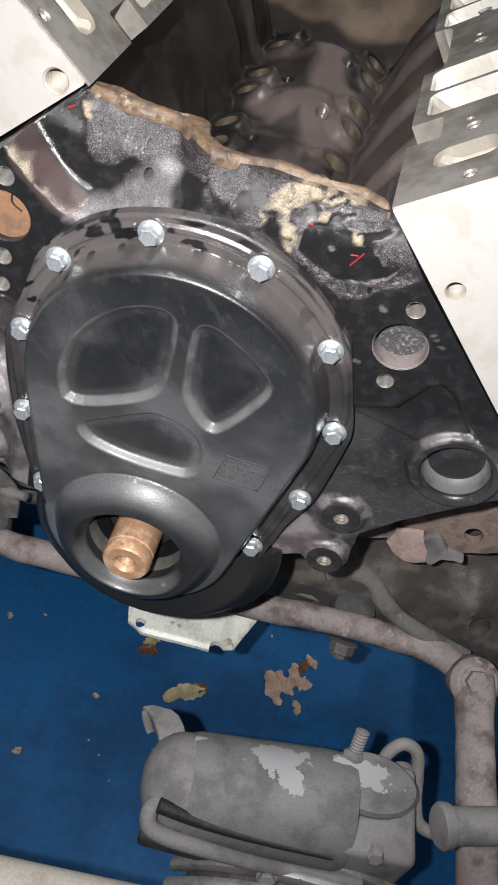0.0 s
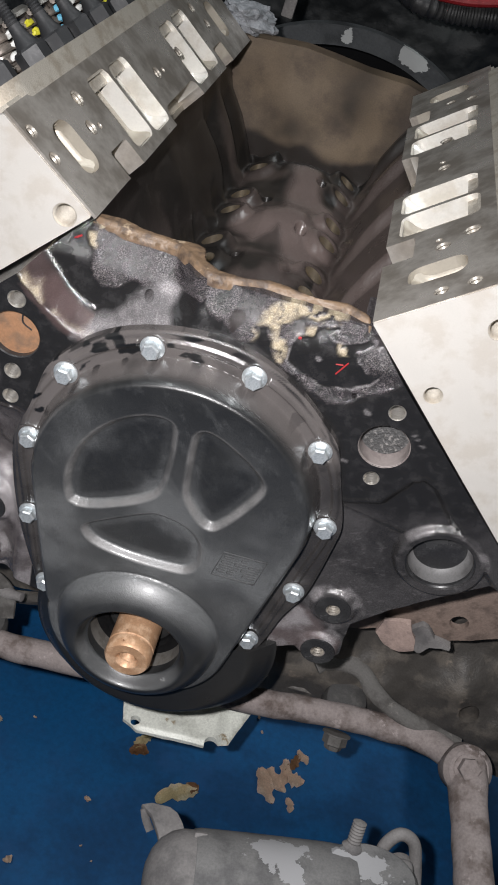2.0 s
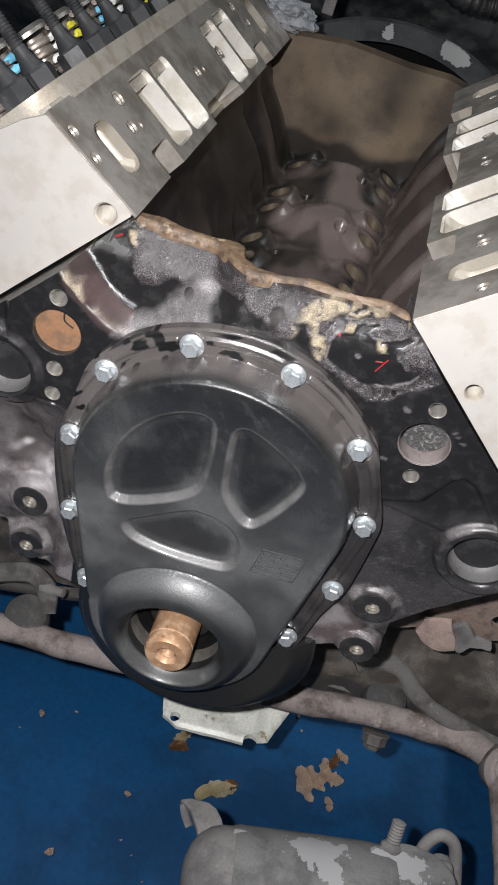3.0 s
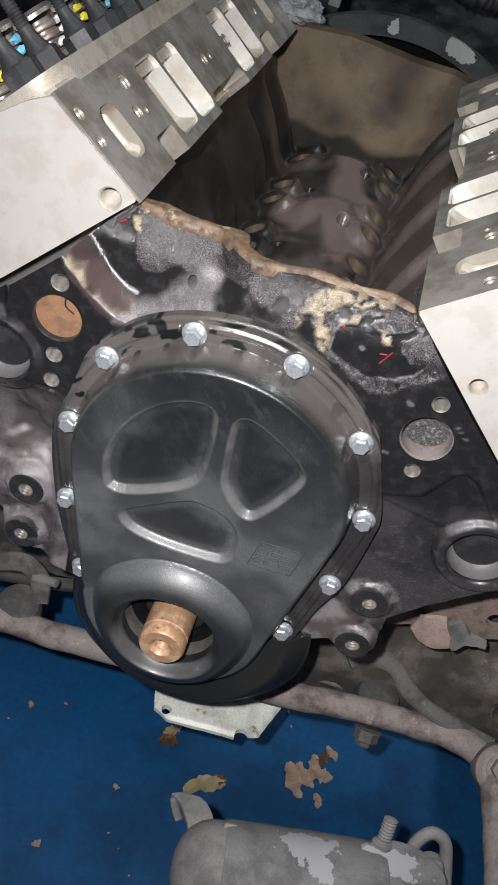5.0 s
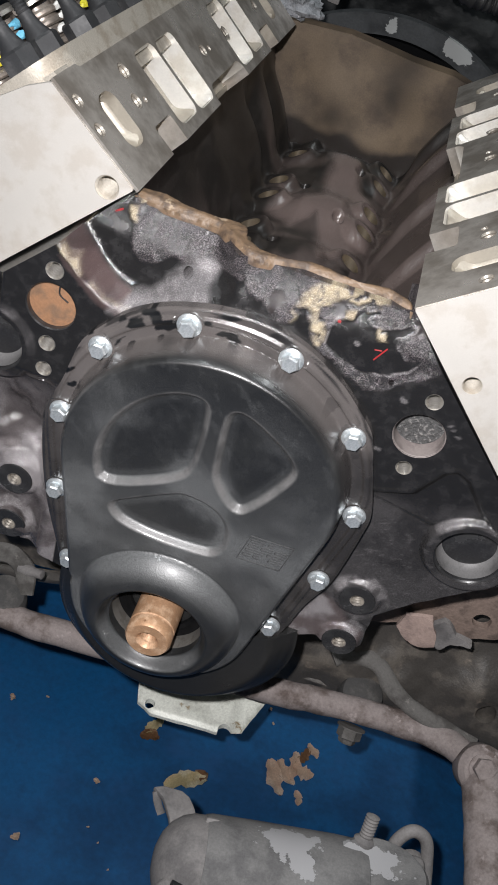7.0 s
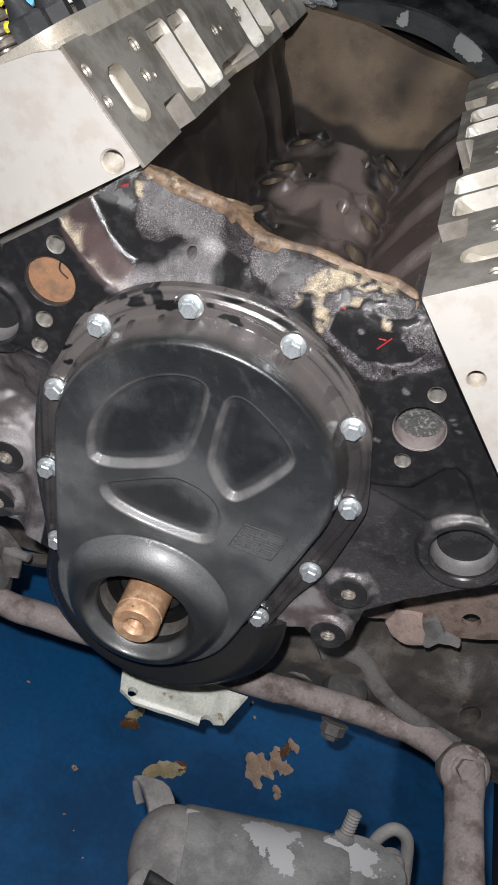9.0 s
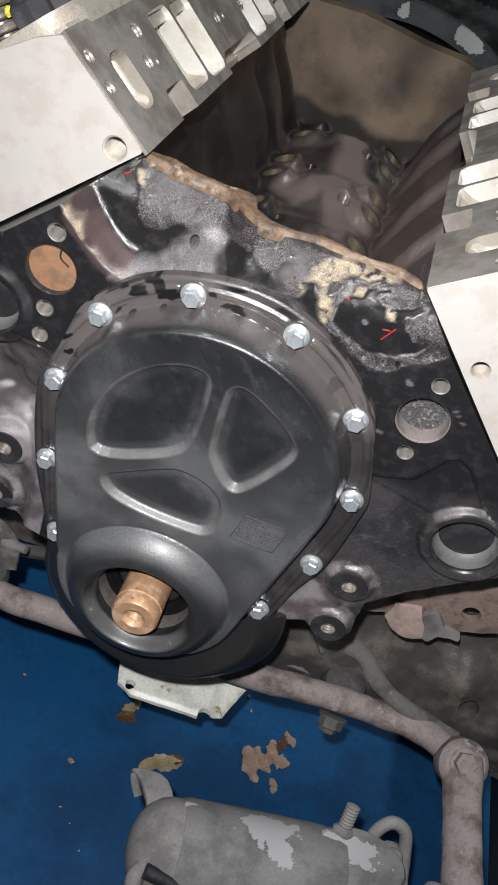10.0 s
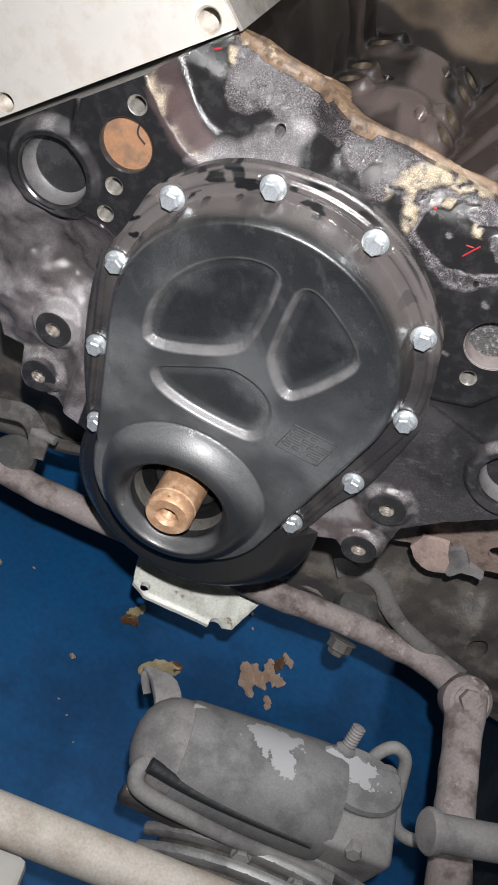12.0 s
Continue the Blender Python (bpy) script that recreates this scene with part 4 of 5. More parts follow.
def cover_wear_sheen(u, v):
    """Brown dried oil on the flange, pale dusting with painted sheen, rubbed bulge edge, painted panel-rim highlights.
    """
    d = egg(u, v, 0.006, 0.066, 0.128, 0.0885)
    film = ramp(-0.0016, 0.0014, d) * (0.70 + 0.30 * fbm(u, v, 0.02, 3, 3))
    turn = 0.10 * np.arctan2(u, v - 0.11)
    drops = ramp(0.675, 0.70, fbm(turn, d * 1.6, 0.0085, 2, 17)) * ramp(0.001, 0.004, d) * (0.35 + 0.65 * ramp(0.05, 0.0, u)) * (v > 0.15)
    drops = np.maximum(drops, 0.75 * ramp(0.58, 0.66, fbm(turn, d * 7, 0.014, 2, 19)) * ramp(0.0145, 0.0165, d) * (v > 0.12))
    film = film * (0.42 + 0.58 * ramp(0.115, 0.175, v - 0.25 * u)) * (0.55 + 0.45 * ramp(0.35, 0.55, fbm(u, v, 0.03, 4, 5)))
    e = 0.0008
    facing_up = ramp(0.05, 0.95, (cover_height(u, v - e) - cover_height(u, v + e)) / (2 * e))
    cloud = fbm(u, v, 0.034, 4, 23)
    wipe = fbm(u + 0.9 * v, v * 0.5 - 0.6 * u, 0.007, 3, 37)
    # Sheen of the lower cover and of upward slopes is painted in here.
    dust_sheen = 0.07 + 0.08 * ramp(0.205, 0.180, v) + 0.60 * ramp(0.190, 0.085, v + 0.10 * np.abs(u)) * (0.45 + 0.55 * ramp(0.30, 0.62, cloud)) + 0.30 * ramp(0.50, 0.72, cloud) * (0.25 + 0.75 * ramp(0.20, 0.14, v)) + 0.10 * ramp(0.60, 0.70, wipe) * ramp(0.10, 0.15, v)
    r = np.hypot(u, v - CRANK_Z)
    dust_sheen = dust_sheen * (1 - 0.78 * ramp(0.058, 0.048, r))
    dust_sheen = (dust_sheen + 0.62 * facing_up * ramp(0.20, 0.10, v)) * ramp(0.002, -0.004, d)
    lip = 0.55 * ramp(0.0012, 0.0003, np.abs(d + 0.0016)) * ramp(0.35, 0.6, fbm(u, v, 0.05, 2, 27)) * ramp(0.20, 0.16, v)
    # Pale lines paint the highlight along each panel rim.
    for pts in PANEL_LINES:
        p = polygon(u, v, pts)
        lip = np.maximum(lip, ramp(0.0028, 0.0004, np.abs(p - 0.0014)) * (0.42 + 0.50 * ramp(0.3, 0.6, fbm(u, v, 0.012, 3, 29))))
        dust_sheen = dust_sheen * (1 - 0.62 * ramp(-0.003, -0.008, p) * (0.5 + 0.5 * ramp(0.62, 0.42, cloud)))
    return np.clip(film * (1 - drops), 0, 1), np.clip(dust_sheen, 0, 1), np.clip(lip, 0, 1)


body = relief("cover_shell", cover_sdf, cover_height, (-0.112, 0.112, -0.056, 0.240), 0.0008, -0.004, cover_wear_sheen, angle=60)
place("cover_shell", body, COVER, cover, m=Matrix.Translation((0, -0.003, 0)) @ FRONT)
# the stamped plate carries lettering too worn to read: a frame and bars


def on_plate(a, b):
    """Across 0..1 and down 0..1 of the slanted plate."""
    return 0.0420 + 0.0280 * a - 0.004 * b, 0.1050 + 0.0008 * a - 0.0215 * b


def plate_bar(name, a0, b0, a1, b1, thick):
    (u0, v0), (u1, v1) = on_plate(a0, b0), on_plate(a1, b1)
    bm = box_bm(math.hypot(u1 - u0, v1 - v0), 0.0010, thick, 0.0001, 1)
    turn = math.degrees(math.atan2(v1 - v0, u1 - u0))
    mid_u, mid_v = (u0 + u1) / 2, (v0 + v1) / 2
    part(name, bm, STAMPED, cover, m=pose(mid_u, -0.0030 - float(cover_height(np.array([mid_u]), np.array([mid_v]))[0]), mid_v, 0, -turn, 0))


for line_ in ((0, 0, 1, 0), (0, 1, 1, 1), (0, 0, 0, 1), (1, 0, 1, 1)):
    plate_bar("stamped_frame", *line_, 0.0006)
for b, cells in ((0.16, ((0.06, 0.38), (0.46, 0.60))), (0.36, ((0.06, 0.30), (0.36, 0.62), (0.68, 0.94))), (0.56, ((0.06, 0.50), (0.56, 0.94))), (0.76, ((0.06, 0.24), (0.30, 0.44), (0.66, 0.94)))):
    for a0, a1 in cells:
        for edge in (-0.05, 0.05):
            plate_bar("stamped_bar", a0, b + edge, a1, b + edge, 0.0005)
        plate_bar("stamped_bar", a0, b - 0.05, a0, b + 0.05, 0.0005)
ring = turned([(0.0332, 0.008), (0.0322, 0.004), (0.0316, -0.006), (0.0322, -0.008), (0.0336, -0.008)], 56)
part("seal_ring", ring, STEEL, cover, "bright steel crank seal ring", m=Matrix.Translation((0, -0.022, CRANK_Z)) @ FRONT)
part("seal_lip", turned([(0.0317, -0.0055), (0.0290, -0.0065), (0.0255, -0.0060), (0.0235, -0.0080), (0.0230, -0.018)], 56), VOID, cover, "black rubber seal lip", m=Matrix.Translation((0, -0.022, CRANK_Z)) @ FRONT)


def hex_bolt(parent, at, flat=0.0050, high=0.0062, washer=0.0073, turn=0.0, m=FRONT, mat=None):
    mat = mat or ZINC
    bm = turned([(0, 0), (washer, 0), (washer, 0.0012), (washer * 0.80, 0.0020), (0, 0.0020)], 28)
    head = turned([(flat * 1.1, 0.0018), (flat * 1.1, high), (flat * 0.92, high + 0.0010), (0, high + 0.0006)], 6, pose(0, 0, 0, 0, 0, turn))
    mesh = bpy.data.meshes.new("t")
    head.to_mesh(mesh)
    bm.from_mesh(mesh)
    bpy.data.meshes.remove(mesh)
    head.free()
    return part("bolt", bm, mat, parent, "zinc plated hex flange bolt" if mat is ZINC else "", m=Matrix.Translation(at) @ m, angle=25)


for k, (x, z) in enumerate(BOLTS):
    hex_bolt(cover, (x, -0.0068, z), turn=k * 23)

# ---------- crankshaft, oil pan ----------
crank = thing("crankshaft", "rust-tinted steel crankshaft snout poking out of the cover", "crankshaft")
snout = turned([(0.0160, -0.10), (0.0160, 0.0395), (0.0152, 0.0400), (0.0152, 0.0412), (0.0160, 0.0418), (0.0160, 0.0485), (0.0146, 0.0505), (0.0080, 0.0505), (0.0062, 0.0485), (0.0045, 0.0400), (0.0040, 0.030), (0, 0.030)], 48)
part("snout", snout, COPPER, crank, m=Matrix.Translation((0, 0, CRANK_Z)) @ FRONT)
part("centre_bore", threaded(0.0050, 0.012), COPPER, crank, "tapped bore in the end of the snout", m=Matrix.Translation((0, -0.0470, CRANK_Z)) @ FRONT)

pan = thing("oil_pan", "gloss black steel oil pan below the timing cover", "oil pan")


def pan_sdf(u, v):
    return np.maximum(circle(u, v, 0.010, -0.027, 0.091), v + 0.002)


shell = relief("pan_front", pan_sdf, lambda u, v: 0.014 * ramp(0.091, 0.069, np.hypot(u - 0.010, v + 0.027)) + 0.003 * ramp(0.091, 0.085, np.hypot(u - 0.010, v + 0.027)), (-0.085, 0.105, -0.122, 0.004), 0.002, -0.20)
place("pan_front", shell, PAN, pan, m=Matrix.Translation((0, 0.006, 0)) @ FRONT)
for side in (1, -1):
    part("pan_rail", box_bm(0.035, 0.35, 0.006, 0.002), PAN, pan, m=pose(side * 0.095, 0.20, -0.018))

# ---------- cylinder heads ----------
HEAD_LEN = 0.445
IN_A = (0.082, 0.2730)           # lower inner corner
IN_DIR = Vector((0.0545, 0, 0.0430)).normalized()
OUT = Vector((0.7071, 0, -0.7071))
UP = Vector((0.7071, 0, 0.7071))


INTAKE_HOLES = [(0.0375, 0.0132, 0.0042), (0.0558, 0.0130, 0.0042), (0.0369, 0.0721, 0.0048), (0.0345, 0.0824, 0.0022), (0.0545, 0.0821, 0.0054),
                (0.0347, 0.2107, 0.0048), (0.0335, 0.2230, 0.0024), (0.0350, 0.2720, 0.0048), (0.0545, HEAD_LEN - 0.0821, 0.0050), (0.0369, HEAD_LEN - 0.0721, 0.0046)]
INTAKE_PORTS = [(0.0338, 0.1235, 0.0260, 0.0172), (0.0325, 0.1620, 0.0260, 0.0172), (0.0325, HEAD_LEN - 0.1620, 0.0260, 0.0172), (0.0338, HEAD_LEN - 0.1235, 0.0260, 0.0172),
                (0.0346, 0.0417, 0.0172, 0.0112), (0.0346, HEAD_LEN - 0.0417, 0.0172, 0.0112)]


def head_outline_sdf(slide, s, y):
    """Intake face in s (up the face) and y (along the head)."""
    d = np.maximum(np.maximum(y - HEAD_LEN, 0.0008 - y), np.maximum(s - 0.072, -s))
    y = y + slide
    d = np.maximum(d, -rbox(s, y, 0.005, 0.0850, 0.014, 0.0145, 0.002))
    d = np.maximum(d, -rbox(s, y, 0.000, HEAD_LEN / 2, 0.014, HEAD_LEN / 2 - 0.181, 0.010))
    d = np.maximum(d, -rbox(s, y, 0.005, HEAD_LEN - 0.0850, 0.014, 0.0145, 0.002))
    for a, c, ha, hc in INTAKE_PORTS:
        d = np.maximum(d, -rbox(s, y, a, c, ha, hc, 0.0065 if hc > 0.012 else 0.0085))
    for a, c, r in INTAKE_HOLES:
        d = np.maximum(d, -circle(s, y, a, c, r))
    return d


END = [(0.0823, 0.2726), (0.1365, 0.3150), (0.1500, 0.3085), (0.1660, 0.2970), (0.2430, 0.2230), (0.2480, 0.2020), (0.2240, 0.1310)]


def end_sdf(holes, u, v):
    d = polygon(u, v, END)
    for x, z, r in holes:
        d = np.maximum(d, -circle(u, v, x, z, r))
    return d


def cylinder_head(side, y0, slide, label, holes):
    """side 1: right of the engine's middle, -1: left, built mirrored."""
    hd = thing("cylinder_head", label, "cylinder head", m=pose(0.0018 if side < 0 else 0.0004, 0, 0, 0, 0, -0.9) @ Matrix.Translation((0, y0, 0)) @ Matrix.Diagonal((side, 1, 1, 1)), group="cylinder heads")
    normal = Vector((-IN_DIR.z, 0, IN_DIR.x))
    m = Matrix((IN_DIR, Vector((0, 1, 0)), normal)).transposed().to_4x4()
    m.translation = (IN_A[0], 0, IN_A[1])
    face_mesh = relief("intake_face", partial(head_outline_sdf, slide), lambda u, v: 0 * u, (-0.002, 0.074, -0.002, HEAD_LEN + 0.002), 0.0014, lambda u, v, w: np.where(v < 0.004, -0.002, -0.022), angle=30)
    face_mesh.materials.append(HEAD_FACE)
    face_mesh.materials.append(PORT)
    face_mesh.materials.append(PORT_FLOOR)
    for p in face_mesh.polygons:
        if abs(p.normal.z) < 0.6 and 0.006 < p.center.x < 0.066 and 0.02 < p.center.y < HEAD_LEN - 0.02 and abs(p.center.y + slide - 0.0850) > 0.016:
            p.material_index = 1 if 0.09 < p.center.y < HEAD_LEN - 0.09 else 2
    place("intake_face", face_mesh, None, hd, "machined intake face with rectangular ports", m=m)
    for a, c, r in INTAKE_HOLES:
        part("bolt_hole", threaded(r * 0.94, 0.020), THREAD, hd, m=m @ pose(a, c - slide, 0))
    inner = [Vector((IN_A[0], 0, IN_A[1])) + IN_DIR * 0.0005 - normal * 0.0215, Vector((IN_A[0], 0, IN_A[1])) + IN_DIR * 0.0715 - normal * 0.0215]
    outline = [(inner[0].x, inner[0].z), (inner[1].x, inner[1].z), (0.170, 0.291), (0.241, 0.221), (0.2225, 0.136), (0.0975, 0.2600)]
    bm = prism(outline, -(HEAD_LEN - 0.040), 0.0, FRONT @ pose(0, 0, -0.030))
    part("casting", bm, PORT_FLOOR, hd)
    for a, c, ha, half in INTAKE_PORTS:
        c, s0, s1, deep = c - slide, a - ha + 0.0004, a + ha - 0.0004, 0.0175 if half > 0.012 else 0.0120
        curve = lambda u, v: -deep + (deep - 0.004) * ramp(s0 + 0.014, s0 - 0.001, u) ** 1.6 + 0.005 * ramp(half * 0.6, half, np.abs(v - c)) + (0.006 if half > 0.012 else 0.0) * ramp(s1 - 0.012, s1 + 0.002, u)
        floor_mesh = relief("port_runner", lambda u, v: rbox(u, v, a, c, ha - 0.0004, half - 0.0004, 0.005), curve, (s0 - 0.002, s1 + 0.002, c - half - 0.002, c + half + 0.002), 0.0014, -0.0212, angle=60)
        # The middle ports' white glare is given by the brighter metal.
        place("port_runner", floor_mesh, PORT if half > 0.012 and 0.14 < c < 0.30 else PORT_FLOOR, hd, "smooth bright inside of an intake port", m=m)
    plate = relief("end_face", partial(end_sdf, holes), lambda u, v: 0.00025 * fbm(u, v, 0.02, 2, 3), (0.08, 0.252, 0.136, 0.330), 0.0014, -0.0035, angle=30)
    place("end_face", plate, HEAD_END, hd, "smooth pale milled end of the head", m=Matrix.Translation((0.0026 if side < 0 else 0, 0, 0)) @ FRONT)
    for x, z, r in holes:
        part("tapped_hole", threaded(r * 0.95, 0.020), HEAD_CAST, hd, m=Matrix.Translation((x + (0.0026 if side < 0 else 0), 0.0006, z)) @ FRONT)
    # back end and the valve cover rail, which stands along the bank's axis
    back = prism([(x, z) for x, z in END], -0.010, 0.0, FRONT @ pose(0, 0, -(HEAD_LEN - 0.010)))
    part("rear_face", back, HEAD_CAST, hd)
    base = Vector((0.1370, 0, 0.3165))
    deck = Matrix((OUT, Vector((0, 1, 0)), UP)).transposed().to_4x4()
    deck.translation = base

    def rail_shape(u, v):
        outer = rbox(u, v, 0.052, HEAD_LEN / 2 + 0.006, 0.052, HEAD_LEN / 2 - 0.006, 0.022)
        return np.maximum(outer, -outer - 0.0065)

    wall = relief("cover_rail", rail_shape, lambda u, v: 0.0125 + 0 * u, (-0.002, 0.106, 0.0, HEAD_LEN + 0.004), 0.002, -0.012, angle=30)
    place("cover_rail", wall, HEAD_CAST, hd, "raised valve cover rail", m=deck)
    floor_ = relief("spring_pocket", lambda u, v: rbox(u, v, 0.052, HEAD_LEN / 2 + 0.006, 0.050, HEAD_LEN / 2 - 0.008, 0.02), lambda u, v: 0.002 * fbm(u, v, 0.02, 2, 4) - 0.006, (0.0, 0.104, 0.0, HEAD_LEN + 0.004), 0.006, -0.02)
    place("spring_pocket", floor_, HEAD_CAST, hd, m=deck)
    ridge = prism([(-0.001, -0.012), (0.010, -0.012), (0.010, 0.004), (0.002, 0.004)], HEAD_LEN - 0.01, 0.0, deck @ Matrix(((1, 0, 0, 0), (0, 0, 1, 0.008), (0, 1, 0, 0), (0, 0, 0, 1))))
    part("ledge", ridge, HEAD_CAST, hd)
    # valve gear: a rocker stud and a painted spring for each valve
    for k, y in enumerate((0.026, 0.059, 0.114, 0.155, 0.197, 0.238, 0.292, 0.333)):
        sm = deck @ pose(0.026, y, 0.010)
        stud = turned([(0, -0.014), (0.0130, -0.014), (0.0130, 0.0025), (0, 0.0025)], 24)
        hexa = turned([(0.0112, 0.0025), (0.0112, 0.0125), (0.0098, 0.0140), (0, 0.0140)], 6, pose(0, 0, 0, 0, 0, 17 * k))
        shaft = turned([(0.0084, 0.0136), (0.0064, 0.0180), (0.0052, 0.0215), (0.0046, 0.025), (0.0043, 0.0285)] + [(0.0043 if i % 2 else 0.0036, 0.029 + i * 0.0010) for i in range(26)] + [(0, 0.056)], 20)
        for extra in (hexa, shaft):
            mesh = bpy.data.meshes.new("t")
            extra.to_mesh(mesh)
            stud.from_mesh(mesh)
            bpy.data.meshes.remove(mesh)
            extra.free()
        part("rocker_stud", stud, BLACK_OXIDE, hd, "black rocker stud with a hexagon foot", m=sm, angle=25)
        spr = deck @ pose(0.056, y + 0.018, 0.004)
        coil = [(0.0165 * math.cos(a), 0.0165 * math.sin(a), 0.003 + 0.0065 * a / (2 * math.pi)) for a in np.linspace(0, 2 * math.pi * 5.5, 67)]
        s = part("valve_spring", tube(coil, 0.0024, 8, 1), SPRING, hd, m=spr)
        part("retainer", turned([(0, 0.0425), (0.006, 0.046), (0.0135, 0.0455), (0.0165, 0.0425), (0.0165, 0.040), (0, 0.040)], 28), STEEL, s, "bright spring retainer")
        part("inner_core", turned([(0.0105, 0.0), (0.0105, 0.038), (0, 0.038)], 20), SPRING, s)
        for j in range(6):
            a = (-2.75 if j < 4 else -1.75) + 0.22 * math.sin(k * 3 + j * 2)
            mark = blob(0.0022, 0.0038, 0.0026, 0.5, 0.8, k * 8 + j, 2)
            mat = (YELLOW, SKY, WHITE)[(k + (j > 3) * (1 + k % 2)) % 3]
            part("paint_mark", mark, mat, s, "dab of marker paint", m=pose(0.0180 * math.cos(a), 0.0180 * math.sin(a), 0.0100 + 0.0066 * (j % 4 + 0.9) + 0.0065 * a / 6.283) @ pose(0, 0, 0, 0, 0, math.degrees(a)))
    return hd


cylinder_head(1, 0.000, 0.0, "bare aluminium cylinder head, freshly milled, bolted on the block", ((0.1275, 0.2410, 0.0056), (0.1460, 0.2910, 0.0066)))
cylinder_head(-1, 0.0225, 0.0060, "bare aluminium cylinder head with dark valve springs and studs", ((0.0975, 0.2690, 0.0072), (0.1945, 0.1700, 0.0060)))

# ---------- suspension and frame below ----------
bar = thing("sway_bar", "dusty rusted steel sway bar with a rubber bush", "sway bar")
part("bar", tube([(-0.42, 0.09, -0.20), (-0.30, 0.076, -0.20), (-0.150, 0.082, -0.200), (-0.09, 0.084, -0.200), (0.095, 0.101, -0.200), (0.165, 0.111, -0.200), (0.235, 0.114, -0.196), (0.280, 0.104, -0.186), (0.303, 0.080, -0.174)],
                 lambda k: 0.0125, 20, 10, 0.10), PINK_RUST, bar)
part("strap", tube([(-0.27, 0.098, -0.180), (-0.215, 0.108, -0.174), (-0.183, 0.120, -0.168), (-0.160, 0.124, -0.166), (-0.142, 0.115, -0.172), (-0.136, 0.100, -0.186)], 0.0095, 14, 8, 0.12, 0.55), STRAP, bar, "flat dusty strap over the bush")
part("strap", tube([(0.158, 0.142, -0.172), (0.166, 0.147, -0.168), (0.185, 0.151, -0.166), (0.204, 0.147, -0.168), (0.219, 0.132, -0.174), (0.238, 0.121, -0.176), (0.268, 0.112, -0.178), (0.305, 0.106, -0.182)], lambda k: 0.0095 - 0.002 * k, 16, 8, 0.14, 0.45), STRAP, bar, "flat dusty strap over the bush")
for x, y, z in ((0.197, 0.134, -0.203), (-0.153, 0.096, -0.196)):
    part("bush", turned([(0, -0.016), (0.019, -0.016), (0.0215, -0.010), (0.0215, 0.006), (0.0195, 0.011), (0.014, 0.014), (0, 0.0145)], 32), RUBBER, bar, "dusty rubber bush", m=pose(x, y, z, 18, 0, 0))
hex_bolt(bar, (0.1935, 0.097, -0.203), 0.0105, 0.0105, 0.0135, 10, m=pose(0, 0, 0, 140, 0, 0), mat=STRAP)
part("nut", turned([(0.0085, 0.0), (0.0085, 0.010), (0.0070, 0.012), (0, 0.012)], 6), STRAP, bar, m=pose(0.1935, 0.095, -0.207, 140, 0, 0))

arm = thing("link_arm", "dusty steel link arm with a hex bolt, below the engine", "steering arm")
part("arm", tube([(0.308, 0.080, -0.172), (0.311, 0.04, -0.174), (0.316, -0.03, -0.178), (0.324, -0.10, -0.184), (0.332, -0.18, -0.19)], lambda k: 0.0195 - 0.004 * math.sin(k * math.pi) + 0.003 * k, 24, 8, 0.06, 0.7), PINK_RUST, arm)
part("eye", turned([(0, -0.016), (0.020, -0.016), (0.0225, -0.010), (0.0225, 0.008), (0.018, 0.013), (0, 0.013)], 36), PINK_RUST, arm, m=pose(0.308, 0.078, -0.174, 40, 0, 0))
hex_bolt(arm, (0.306, 0.071, -0.163), 0.0092, 0.010, 0.0125, 12, m=pose(0, 0, 0, 40, 0, 0), mat=PINK_RUST)

pipe = thing("oil_line", "grey steel line ending in a collar beside the compressor", "pipe")
part("line", tube([(0.262, -0.104, -0.092), (0.30, -0.092, -0.092), (0.36, -0.072, -0.094), (0.46, -0.046, -0.10)], 0.0130, 24, 6), DUSTY, pipe)
part("collar", turned([(0.0120, -0.004), (0.0150, -0.004), (0.0158, -0.001), (0.0158, 0.002), (0.0140, 0.004), (0, 0.006)], 36), DUSTY, pipe, m=Matrix.Translation((0.259, -0.1050, -0.092)) @ pose(0, 0, 0, 0, -90, 20))


def lumpy_plate(name, outline, at, depth, mat, seed, rough, thick, tilt=0.0, parent=None, holes=()):
    def sdf(u, v):
        d = polygon(u, v, outline) + 0.004 * (fbm(u, v, 0.02, 3, seed) - 0.5)
        for x, z, r in holes:
            d = np.maximum(d, -circle(u, v, x, z, r))
        return d
    us, vs = [p[0] for p in outline], [p[1] for p in outline]
    mesh = relief(name, sdf, lambda u, v: rough * (fbm(u, v, 0.05, 4, seed) - 0.5) + depth(u, v), (min(us) - 0.005, max(us) + 0.005, min(vs) - 0.005, max(vs) + 0.005), 0.003, -thick)
    return place(name, mesh, mat, parent, m=Matrix.Translation(at) @ pose(0, 0, 0, tilt, 0, 0) @ FRONT)


frame_ = thing("crossmember", "greasy dark steel crossmember caked with dirt", "crossmember", group="crossmembers")
cross = lumpy_plate("beam", [(0.10, -0.26), (0.10, -0.18), (0.165, -0.12), (0.185, -0.06), (0.23, -0.03), (0.30, 0.01), (0.60, 0.05), (0.60, -0.30), (0.36, -0.250), (0.300, -0.240), (0.20, -0.225)],
                    (0, 0.175, 0), lambda u, v: 0.035 * ramp(-0.10, -0.20, v) + 0.012 * np.exp(-((u - 0.30) ** 2 + (v + 0.15) ** 2) / 0.02 ** 2), GREASE, 3, 0.018, 0.12, parent=frame_, holes=((0.315, -0.180, 0.010),))
part("lip", tube([(0.10, 0.150, -0.222), (0.20, 0.148, -0.216), (0.30, 0.146, -0.228), (0.36, 0.145, -0.238), (0.60, 0.14, -0.26)], 0.007, 12, 6, 0.2), GREASE, frame_)
